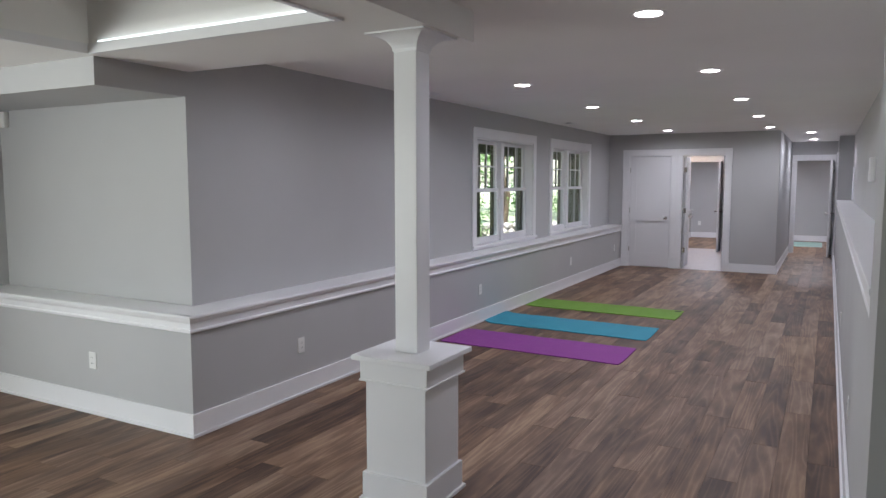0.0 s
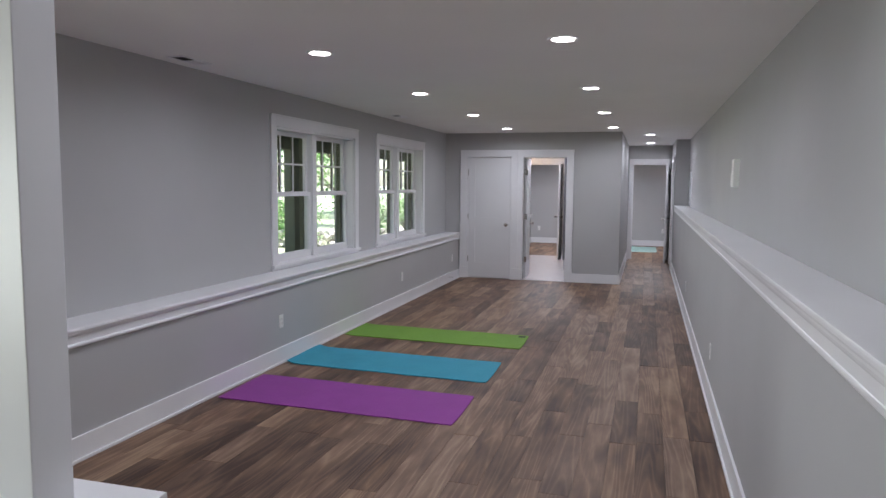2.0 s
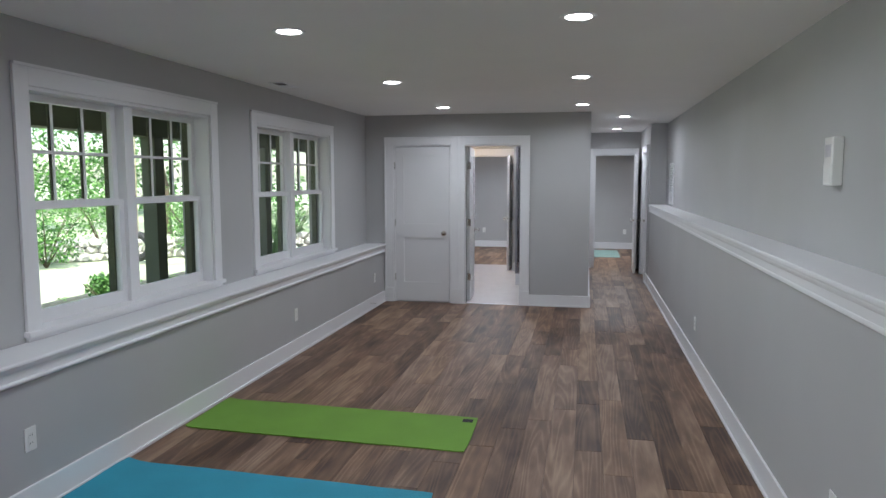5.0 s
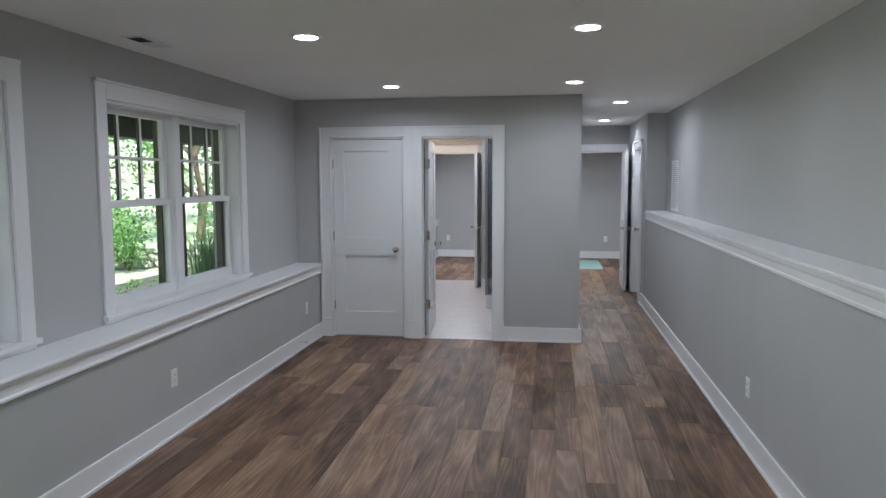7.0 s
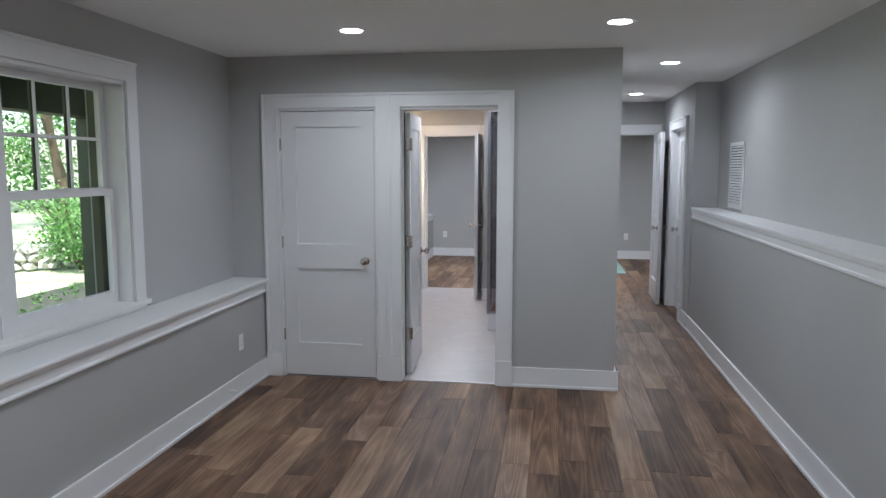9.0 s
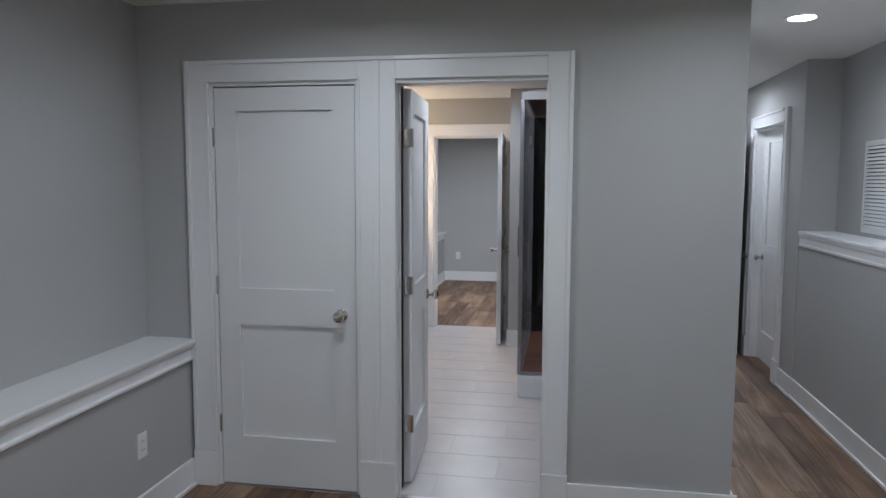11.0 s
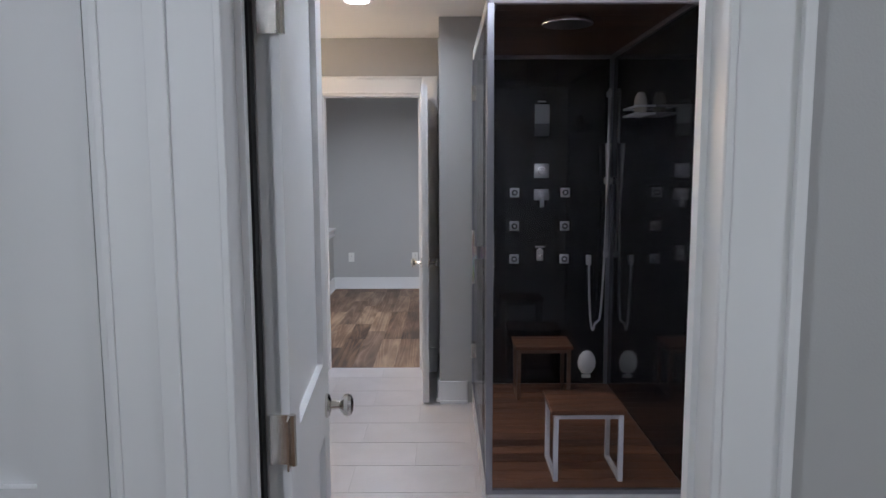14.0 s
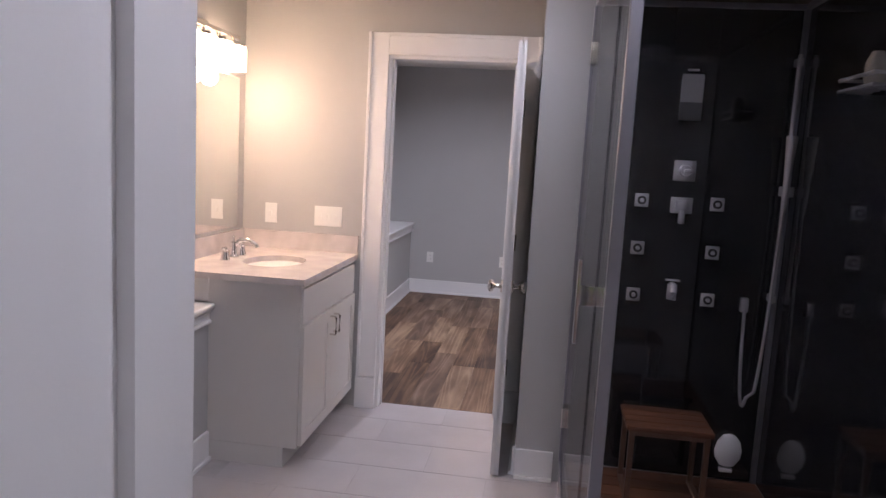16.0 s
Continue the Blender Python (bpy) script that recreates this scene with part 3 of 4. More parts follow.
# added fill out of view, built with the same fitting as the real downlights
for x, y in FAR_FILL_LIGHTS:
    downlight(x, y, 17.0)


def vent(x, y):
    e = empty("ceiling_vent", pose(x, y, H))
    boxes("frame", M_TRIM, [(-0.07, -0.17, -0.006, -0.05, 0.17, 0), (0.05, -0.17, -0.006, 0.07, 0.17, 0), (-0.05, -0.17, -0.006, 0.05, -0.15, 0), (-0.05, 0.15, -0.006, 0.05, 0.17, 0)], e)
    boxes("slot", M_DARK, [(-0.05, -0.15, -0.002, 0.05, 0.0, 0.0)], e)
    for k in range(9):
        bm = bmesh.new()
        bx(bm, -0.004, 0.0, -0.005, 0.004, 0.15, -0.003)
        obj("louvre", bm, M_TRIM, e, at=pose(-0.042 + k * 0.0105, 0, 0, 0, 25, 0))
    tagged(e, "small white slotted air vent in the ceiling", "air vent", "ceiling vents")


vent(-2.69, 6.27)
vent(-2.64, 10.47)
# ---- the column ----
def column(x, y):
    e = empty("column", pose(x, y, 0))
    tagged(boxes("pedestal", M_TRIM, [(-0.170, -0.170, 0.0, 0.170, 0.170, 0.64), (-0.186, -0.186, 0, 0.186, 0.186, BH), (-0.200, -0.200, 0, 0.200, 0.200, 0.018), (-0.190, -0.190, 0.622, 0.190, 0.190, 0.718),
                                      (-0.196, -0.196, 0.612, 0.196, 0.196, 0.6225)], e, 0.003), "white panelled pedestal")
    tagged(boxes("cap", M_TRIM, [(-0.222, -0.222, 0.7185, 0.222, 0.222, 0.745)], e, 0.004), "white square cap")
    tagged(boxes("shaft", M_TRIM, [(-0.063, -0.063, 0.7455, 0.063, 0.063, 2.21)], e, 0.003), "white square shaft")
    bm = bmesh.new()
    rings = []
    for i in range(9):
        a = i / 8 * math.pi / 2
        w, z = 0.066 + 0.09 * (1 - math.cos(a)), 2.205 + 0.075 * math.sin(a)
        rings.append([bm.verts.new((sx * w, sy * w, z)) for sx, sy in ((-1, -1), (1, -1), (1, 1), (-1, 1))])
    for a, c in zip(rings, rings[1:]):
        for k in range(4):
            bm.faces.new((a[k], a[(k + 1) % 4], c[(k + 1) % 4], c[k]))
    bm.faces.new(rings[0][::-1])
    bm.faces.new(rings[-1])
    bx(bm, -0.162, -0.162, 2.2805, 0.162, 0.162, HN - 0.001)
    tagged(obj("capital", bm, M_TRIM, e), "white coved capital")
    tagged(e, "white square wooden column on a boxed pedestal", "column")


column(-1.035, 3.275)


# ---- yoga mats ----
def mat_roll(name, material, x0, y0, x1, y1, skew, label, curl=0.0):
    """A thin foam mat lying flat, with soft corners; curl lifts its far end a little."""
    bm = bmesh.new()
    nx, ny = 28, 6
    L, Wd = x1 - x0, y1 - y0
    grid = {}
    for lay, dz in ((0, 0.0005), (1, 0.007)):
        for i in range(nx + 1):
            for j in range(ny + 1):
                u, v = i / nx, j / ny
                if j in (0, ny) and i in (0, nx):
                    u = 0.003 if i == 0 else 0.997
                    v = 0.008 if j == 0 else 0.992
                lift = curl * max(0, 1 - u * L / 0.12) ** 2
                wav = 0.0012 * math.sin(u * 17 + v * 3) * (0.3 + abs(v - 0.5)) + 0.0012
                grid[lay, i, j] = bm.verts.new((x0 + u * L + 0.004 * math.sin(v * 5), y0 + v * Wd + skew * (1 - u), dz + lift + wav))
    for lay in (0, 1):
        for i in range(nx):
            for j in range(ny):
                bm.faces.new([grid[lay, a, b] for a, b in ((i, j), (i + 1, j), (i + 1, j + 1), (i, j + 1))])
    for i in range(nx):
        for j in (0, ny):
            bm.faces.new((grid[0, i, j], grid[0, i + 1, j], grid[1, i + 1, j], grid[1, i, j]))
    for j in range(ny):
        for i in (0, nx):
            bm.faces.new((grid[0, i, j], grid[0, i, j + 1], grid[1, i, j + 1], grid[1, i, j]))
    return tagged(obj(name, bm, material, None, True), label, "yoga mat", "yoga mats")


mat_roll("yoga_mat", M_PURPLE, -2.58, 6.285, -0.765, 6.95, 0.065, "purple foam yoga mat laid flat on the planks")
mat_roll("yoga_mat", M_BLUE, -2.59, 7.335, -0.77, 8.0, 0.075, "turquoise foam yoga mat with one end curling up", 0.022)
g = mat_roll("yoga_mat", M_GREEN, -2.585, 8.575, -0.715, 9.18, 0.065, "green foam yoga mat with a small dark mark", 0.008)
tagged(boxes("mark", M_DARK, [(-0.815, 9.075, 0.0095, -0.745, 9.135, 0.0102)], g), "small black printed mark")
mat_roll("yoga_mat", M_MINT, 0.0, 19.45, 0.68, 20.9, 0.0, "mint green mat on the far room floor")


# ---- outlets, switches, grille ----
def plate(name, m, label, cat, w=0.072, h=0.116, kind="outlet", n=1):
    e = empty(name, m)
    boxes("cover", M_PLASTIC, [(-w / 2, -0.006, -h / 2, w / 2, 0, h / 2)], e, 0.002)
    if kind == "outlet":
        for z in (-0.02, 0.02):
            boxes("socket", M_PLASTIC, [(-0.016, -0.008, z - 0.014, 0.016, -0.0062, z + 0.014)], e, 0.001)
            boxes("slot", M_DARK, [(-0.008, -0.0086, z - 0.004, -0.006, -0.0081, z + 0.006), (0.006, -0.0086, z - 0.004, 0.008, -0.0081, z + 0.006)], e)
    else:
        for k in range(n):
            c = (k - (n - 1) / 2) * 0.046
            boxes("toggle", M_PLASTIC, [(c - 0.008, -0.012, -0.014, c + 0.008, -0.0062, 0.014)], e, 0.002)
    return tagged(e, label, cat, "wall plates")


def on_west(y, z):
    return pose(XL, y, z, 0, 0, 90)


for y in (4.33, 7.42, 10.62, 13.1):
    plate("outlet", on_west(y, 0.372), "white double power outlet on the lower wall", "outlet")
plate("outlet", pose(-3.6, 3.30, 0.372), "white double power outlet on the nook wall", "outlet")
for y in (4.6, 7.4, 10.9):
    plate("outlet", pose(XR, y, 0.372, 0, 0, -90), "white double power outlet under the high ledge", "outlet")
plate("outlet", pose(-2.42, YE, 0.4), "white power outlet in the far room", "outlet")
plate("outlet", pose(-1.62, YE, 0.4), "white power outlet in the far room", "outlet")
plate("outlet", pose(0.85, YE, 0.4), "white power outlet in the far room", "outlet")
plate("light_switch", pose(-2.463, YF, 1.122), "white triple switch plate on the bathroom wall", "light switch", 0.165, 0.116, "switch", 3)
plate("light_switch", pose(-2.81, YF, 1.122), "white single switch plate beside the mirror", "light switch", 0.072, 0.116, "switch", 1)

th = empty("thermostat", pose(XRU, 8.27, 1.70, 0, 0, -90))
boxes("body", M_PLASTIC, [(-0.06, -0.05, -0.115, 0.06, 0, 0.115)], th, 0.006)
boxes("flap", M_PLASTIC, [(-0.05, -0.054, -0.10, 0.05, -0.0502, -0.01)], th, 0.002)
boxes("display", M_ALU, [(-0.04, -0.0515, 0.02, 0.04, -0.0502, 0.08)], th)
tagged(th, "white control box with a flap on the wall", "control panel")

gr = empty("air_grille", pose(XRU, 14.99, 1.547, 0, 0, -90))
boxes("frame", M_TRIM, [(-0.235, -0.012, -0.29, -0.205, 0, 0.29), (0.205, -0.012, -0.29, 0.235, 0, 0.29), (-0.205, -0.012, -0.29, 0.205, 0, -0.26), (-0.205, -0.012, 0.26, 0.205, 0, 0.29)], gr, 0.002)
boxes("back", M_DARK, [(-0.205, -0.002, -0.26, 0.205, 0, 0.26)], gr)
for k in range(22):
    boxes("louvre", M_TRIM, [(-0.204, -0.0115, -0.0015, 0.204, 0.0115, 0.0015)], gr, at=pose(0, -0.008, -0.248 + k * 0.0236, 50, 0, 0))
tagged(gr, "white louvred return air grille on the wall", "air grille")

bm = bmesh.new()
lathe(bm, [(0.001, 0), (0.012, 0), (0.012, 0.004), (0.004, 0.006), (0.004, 0.06), (0.010, 0.062), (0.010, 0.075), (0.001, 0.076)], pose(XL + 0.015, 12.88, 0.085, 0, 90, 0), 12)
tagged(obj("door_stop", bm, M_PLASTIC, None, True), "small white spring door stop on the baseboard", "door stop")
sn = empty("wall_sensor", pose(-4.86, 3.54, 2.06))
boxes("body", M_PLASTIC, [(-0.035, -0.045, -0.06, 0.035, 0, 0.06)], sn, 0.008)
tagged(sn, "small white corner sensor high on the wall", "sensor")

# ---- shower cabin ----
SX0, SX1, SY0, SY1, SB, ST, SR = -1.07, -0.245, 15.33, 16.80, 0.186, 2.185, 2.15
sh = empty("shower_cabin", pose(0, 0, 0))
tagged(boxes("base", M_ACRYL, [(SX0 - 0.006, SY0 - 0.006, 0.0, SX1 + 0.02, SY1 + 0.02, SB - 0.012)], sh, 0.008), "white acrylic shower base")
tagged(boxes("roof_band", M_ACRYL, [(SX0 - 0.006, SY0 - 0.006, SR, SX1 + 0.02, SY0 + 0.03, SR + 0.055), (SX0 - 0.006, SY0 + 0.0305, SR, SX0 + 0.03, SY1 + 0.02, SR + 0.055),
                                    (SX0 + 0.0305, SY0 + 0.0305, SR + 0.058, SX1 + 0.02, SY1 + 0.02, SR + 0.07)], sh, 0.004), "white roof band")
tagged(boxes("back_panel", M_BLACKG, [(SX0 + 0.02, SY1, SB, SX1, SY1 + 0.015, ST)], sh), "black glossy back panel")
tagged(boxes("column_panel", M_BLACKG, [(-0.755, SY1 - 0.012, SB + 0.02, -0.575, SY1 - 0.0005, ST - 0.02)], sh, 0.004), "black raised control panel")
tagged(boxes("side_panel", M_BLACKG, [(SX1, SY0 + 0.001, SB, SX1 + 0.015, SY1 + 0.015, ST)], sh), "black glossy side panel")
tagged(boxes("frame", M_FRAME, [(SX0 - 0.012, SY0 - 0.012, SB - 0.0115, SX0 + 0.016, SY0 + 0.014, SR - 0.0005), (SX1 - 0.012, SY0 - 0.012, SB - 0.0115, SX1 + 0.024, SY0 - 0.0005, SR - 0.0005),
                              (SX0 + 0.0165, SY0 - 0.010, SB - 0.0115, SX1 - 0.0125, SY0 + 0.012, SB + 0.008), (SX0 - 0.010, SY0 + 0.0145, SB - 0.0115, SX0 + 0.012, SY1 - 0.03, SB + 0.01),
                              (SX0 - 0.012, SY1 - 0.025, SB - 0.0115, SX0 + 0.018, SY1 + 0.016, SR - 0.0005), (SX1 - 0.022, SY1 - 0.022, SB, SX1 - 0.0005, SY1 - 0.0005, ST - 0.03),
                              (SX0 + 0.02, SY1 - 0.02, ST - 0.03, SX1 - 0.0005, SY1 - 0.0005, ST - 0.008), (SX1 - 0.02, SY0 + 0.015, ST - 0.03, SX1 - 0.0005, SY1 - 0.0225, ST - 0.008)], sh, 0.002), "brushed aluminium frame")
gp = boxes("front_pane", M_SHGLASS, [(SX0 + 0.016, SY0 - 0.002, SB + 0.008, SX1 - 0.012, SY0 + 0.003, SR)], sh)
gp.visible_shadow = False
gp = boxes("side_pane", M_SHGLASS, [(SX0 - 0.002, SY0 + 0.014, SB + 0.01, SX0 + 0.003, 15.68, SR)], sh)
gp.visible_shadow = False
gp = boxes("glass_door", M_SHGLASS, [(SX0 - 0.006, 15.685, SB + 0.015, SX0 - 0.001, SY1 - 0.03, SR - 0.01)], sh)
gp.visible_shadow = False
for z in (0.42, 1.95):
    tagged(boxes("door_hinge", M_NICKEL, [(SX0 - 0.02, SY1 - 0.1, z - 0.045, SX0 + 0.015, SY1 - 0.04, z + 0.045)], sh, 0.004), "nickel glass hinge")
bm = bmesh.new()
for s in (-1, 1):
    xo = SX0 + s * 0.045
    bx(bm, xo - 0.007, 15.775, 0.985, xo + 0.007, 15.79, 1.235, 0.003)
    bx(bm, min(xo, SX0), 15.775, 1.10, max(xo, SX0), 15.789, 1.16, 0.002)
tagged(obj("door_handle", bm, M_CHROME, sh), "chrome bar handles")
bm = bmesh.new()
k = 0
y = SY0 + 0.02
while y < SY1 - 0.03:
    bx(bm, SX0 + 0.02, y, SB - 0.0115, SX1 - 0.002, y + 0.086, SB + 0.002, 0.002)
    y += 0.09
tagged(obj("floor_slats", bm, M_TEAK, sh), "brown wooden slatted floor")
bm = bmesh.new()
y = SY0 + 0.032
while y < SY1 - 0.02:
    bx(bm, SX0 + 0.031, y, ST - 0.006, SX1 + 0.01, y + 0.116, ST + 0.012, 0.001)
    y += 0.118
tagged(obj("wood_roof", bm, M_SHCEIL, sh), "dark wooden roof boards")
bm = bmesh.new()
lathe(bm, [(0.001, 0.03), (0.03, 0.03), (0.10, 0.012), (0.112, 0.0), (0.11, -0.006), (0.001, -0.008)], pose(-0.705, 15.72, ST - 0.036), 28)
tagged(obj("rain_head", bm, M_ALU, sh, True), "round flat rain shower head")
for x in (-0.825, -0.52):
    for z in (1.37, 1.168, 0.967):
        bm = bmesh.new()
        yb = SY1
        bx(bm, x - 0.028, yb - 0.010, z - 0.028, x + 0.028, yb - 0.0005, z + 0.028, 0.002)
        lathe(bm, [(0.009, 0), (0.009, 0.010), (0.005, 0.013), (0.001, 0.013)], pose(x, yb - 0.010, z, 90, 0, 0), 16)
        tagged(obj("body_jet", bm, M_SATIN, sh, True), "square chrome body jet")
        bm = bmesh.new()
        lathe(bm, [(0.001, 0.0), (0.018, 0.0), (0.018, 0.0075), (0.011, 0.0078), (0.011, 0.002), (0.001, 0.002)], pose(x, yb - 0.0105, z, 90, 0, 0), 16)
        tagged(obj("jet_ring", bm, M_DARK, sh, True), "black rubber ring")
yp = SY1 - 0.0125
M_PANELG = surface("grey_control_face", (0.42, 0.44, 0.46), 0.3, 0.03, 6, 0.0, 90)
M_PANELD = surface("grey_control_lower", (0.12, 0.13, 0.14), 0.3, 0.03, 6, 0.0, 90)
tagged(boxes("control_display", M_PANELG, [(-0.71, yp - 0.006, 1.78, -0.622, yp, 1.892)], sh, 0.002), "pale grey control display")
tagged(boxes("control_keys", M_PANELD, [(-0.71, yp - 0.005, 1.706, -0.622, yp, 1.7795)], sh, 0.001), "dark grey key field")
boxes("indicator", M_PANELG, [(-0.69, yp - 0.004, 1.905, -0.645, yp, 1.913)], sh)
bm = bmesh.new()
bx(bm, -0.709, yp - 0.008, 1.459, -0.621, yp, 1.543, 0.002)
lathe(bm, [(0.026, 0), (0.026, 0.022), (0.022, 0.026), (0.001, 0.026)], pose(-0.665, yp - 0.008, 1.501, 90, 0, 0), 18)
bx(bm, -0.672, yp - 0.045, 1.492, -0.630, yp - 0.03, 1.508, 0.003)
tagged(obj("diverter", bm, M_SATIN, sh, True), "square chrome diverter")
bm = bmesh.new()
bx(bm, -0.709, yp - 0.008, 1.325, -0.621, yp, 1.391, 0.002)
bx(bm, -0.69, yp - 0.035, 1.34, -0.64, yp - 0.0085, 1.38, 0.004)
bx(bm, -0.676, yp - 0.038, 1.284, -0.652, yp - 0.012, 1.339, 0.003)
tagged(obj("mixer", bm, M_SATIN, sh, True), "square chrome mixer")
bm = bmesh.new()
bx(bm, -0.70, yp - 0.01, 1.038, -0.64, yp, 1.046, 0.002)
tube(bm, [(-0.67, yp, 1.02), (-0.67, yp - 0.03, 1.018), (-0.67, yp - 0.045, 0.995), (-0.67, yp - 0.045, 0.965)], 0.015, 12)
bx(bm, -0.69, yp - 0.012, 0.96, -0.65, yp, 1.025, 0.003)
tagged(obj("spout", bm, M_SATIN, sh, True), "small chrome spout")
bm = bmesh.new()
xh = -0.273
tube(bm, [(xh, SY1 - 0.04, 0.98), (xh, SY1 - 0.04, 1.98)], 0.009, 10)
for z in (1.0, 1.95):
    bx(bm, xh - 0.012, SY1 - 0.052, z - 0.015, xh + 0.012, SY1 - 0.001, z + 0.015, 0.003)
bx(bm, xh - 0.022, SY1 - 0.085, 1.42, xh + 0.022, SY1 - 0.028, 1.46, 0.004)
tube(bm, [(xh - 0.01, SY1 - 0.075, 1.36), (xh - 0.01, SY1 - 0.08, 1.48), (xh - 0.01, SY1 - 0.085, 1.66)], [0.010, 0.013, 0.022], 12)
tagged(obj("slide_bar", bm, M_SATIN, sh, True), "chrome slide bar with a hand shower")
bm = bmesh.new()
pts = []
for i in range(25):
    t = i / 24
    pts.append((-0.373 + 0.09 * t + 0.018 * math.sin(t * math.pi) * (1 if t > .5 else -0.4), SY1 - 0.03 - 0.04 * t, (0.94 * (1 - t) + 1.36 * t) - 0.66 * math.sin(math.pi * t) ** 0.75 * (1 - 0.25 * t)))
tube(bm, pts, 0.007, 8)
bx(bm, -0.388, SY1 - 0.03, 0.93, -0.358, SY1 - 0.0005, 0.99, 0.004)
tagged(obj("hose", bm, M_SATIN, sh, True), "silver shower hose")
bm = bmesh.new()
lathe(bm, [(0.001, -0.075), (0.03, -0.068), (0.052, -0.035), (0.057, 0.0), (0.047, 0.04), (0.025, 0.068), (0.001, 0.075)], pose(-0.373, SY1 - 0.02, 0.325) @ Matrix.Diagonal((1, 0.35, 1, 1)), 20)
bx(bm, -0.40, SY1 - 0.02, 0.225, -0.346, SY1 - 0.0005, 0.242, 0.002)
tagged(obj("drain_cover", bm, M_PLASTIC, sh, True), "oval white jet cover")
bm = bmesh.new()
for z in (1.775, 1.81):
    for yy in (15.93, 16.16):
        tube(bm, [(SX1 - 0.001, yy, z), (SX1 - 0.09, yy, z)], 0.005, 8)
    tube(bm, [(SX1 - 0.09, 15.92, z), (SX1 - 0.09, 16.17, z)], 0.006, 8)
for k in range(5):
    tube(bm, [(SX1 - 0.002, 15.95 + k * 0.048, 1.775), (SX1 - 0.09, 15.95 + k * 0.048, 1.775)], 0.003, 6)
tagged(obj("shelf", bm, M_SATIN, sh, True), "chrome wire shelf")
tagged(sh, "black walk-in steam shower cabin with glass sides", "shower")
bm = bmesh.new()
lathe(bm, [(0.026, 0), (0.032, 0.02), (0.03, 0.07), (0.016, 0.10), (0.001, 0.102)], pose(SX1 - 0.045, 16.03, 1.782), 16)
tagged(obj("bottle", bm, surface("ivory_plastic", (0.36, 0.34, 0.29), 0.5, 0.08, 20, 0.3, 60), None, True), "ivory bottle standing on the wire shelf", "bottle")


struct(boxes("trim_shower_filler", M_TRIM, [(SX1 + 0.0245, SY0 - 0.008, 0, -0.0905, SY0 + 0.05, H - 0.001), (SX1 + 0.0245, SY0 - 0.022, 0, SX1 + 0.062, SY0 - 0.0085, H - 0.001)], bevel=0.004),
       "white boarded filler beside the shower", "trim")


def stool(x0, y0, x1, y1, frame_mat):
    e = empty("shower_stool", pose((x0 + x1) / 2, (y0 + y1) / 2, SB + 0.002))
    w, d, h = (x1 - x0) / 2, (y1 - y0) / 2, 0.318
    bm = bmesh.new()
    n = 4
    for k in range(n):
        a = -d + 2 * d * k / n
        bx(bm, -w, a, h - 0.022, w, a + 2 * d / n - 0.0005, h, 0.004)
    tagged(obj("seat", bm, M_TEAK, e), "brown wooden seat")
    bm = bmesh.new()
    for sx in (-1, 1):
        for sy in (-1, 1):
            cx, cy = sx * (w - 0.022), sy * (d - 0.02)
            bx(bm, cx - 0.0105, cy - 0.0105, 0.0, cx + 0.0105, cy + 0.0105, h - 0.0225, 0.002)
        bx(bm, sx * (w - 0.022) - 0.010, -d + 0.031, 0.0, sx * (w - 0.022) + 0.010, d - 0.031, 0.018, 0.002)
        bx(bm, sx * (w - 0.022) - 0.010, -d + 0.031, h - 0.042, sx * (w - 0.022) + 0.010, d - 0.031, h - 0.0225, 0.002)
    for sy in (-1, 1):
        bx(bm, -w + 0.033, sy * (d - 0.02) - 0.010, h - 0.042, w - 0.033, sy * (d - 0.02) + 0.010, h - 0.0225, 0.002)
    tagged(obj("frame", bm, frame_mat, e), "square tube metal frame")
    tagged(e, "low stool with a wooden seat and metal legs", "stool", "shower stools")


stool(-0.80, 15.40, -0.48, 15.68, M_ACRYL)
stool(-0.845, 16.46, -0.515, 16.72, surface("bronzed_steel", (0.20, 0.12, 0.085), 0.4, 0.1, 9, 0.02, 200, 0.6))

# ---- vanity ----
VX, VY, VZ = -2.275, 16.77, 0.915
va = empty("vanity", pose(0, 0, 0))
tagged(boxes("body", M_CAB, [(XLB + 0.001, VY + 0.02, 0.10, VX - 0.022, YF - 0.002, VZ - 0.031), (XLB + 0.001, VY + 0.02, 0.0, VX - 0.09, YF - 0.002, 0.0995), (XUB + 0.002, VY + 0.02, LZ + 0.002, XLB + 0.0005, YF - 0.002, VZ - 0.031)], va, 0.002), "white painted cabinet body")
for nm, z0, z1, y0, y1 in (("drawer_front", 0.70, 0.865, VY + 0.025, YF - 0.03), ("door", 0.115, 0.69, VY + 0.025, 17.225), ("door", 0.115, 0.69, 17.229, YF - 0.03)):
    st = 0.06 if nm == "door" else 0.0
    fr = [(VX - 0.021, y0, z0, VX - 0.010, y1, z1)]
    if st:
        fr += [(VX - 0.0098, y0, z0, VX - 0.002, y0 + st, z1), (VX - 0.0098, y1 - st, z0, VX - 0.002, y1, z1), (VX - 0.0098, y0 + st, z0, VX - 0.002, y1 - st, z0 + st), (VX - 0.0098, y0 + st, z1 - st, VX - 0.002, y1 - st, z1)]
    tagged(boxes(nm, M_CAB, fr, va, 0.0015), "white shaker front")
for y in (17.195, 17.26):
    bm = bmesh.new()
    tube(bm, [(VX - 0.002, y, 0.655), (VX + 0.026, y, 0.655), (VX + 0.03, y, 0.65), (VX + 0.03, y, 0.565), (VX + 0.026, y, 0.56), (VX - 0.002, y, 0.56)], 0.005, 8)
    tagged(obj("handle", bm, M_NICKEL, va, True), "nickel bar handle")
bm = bmesh.new()
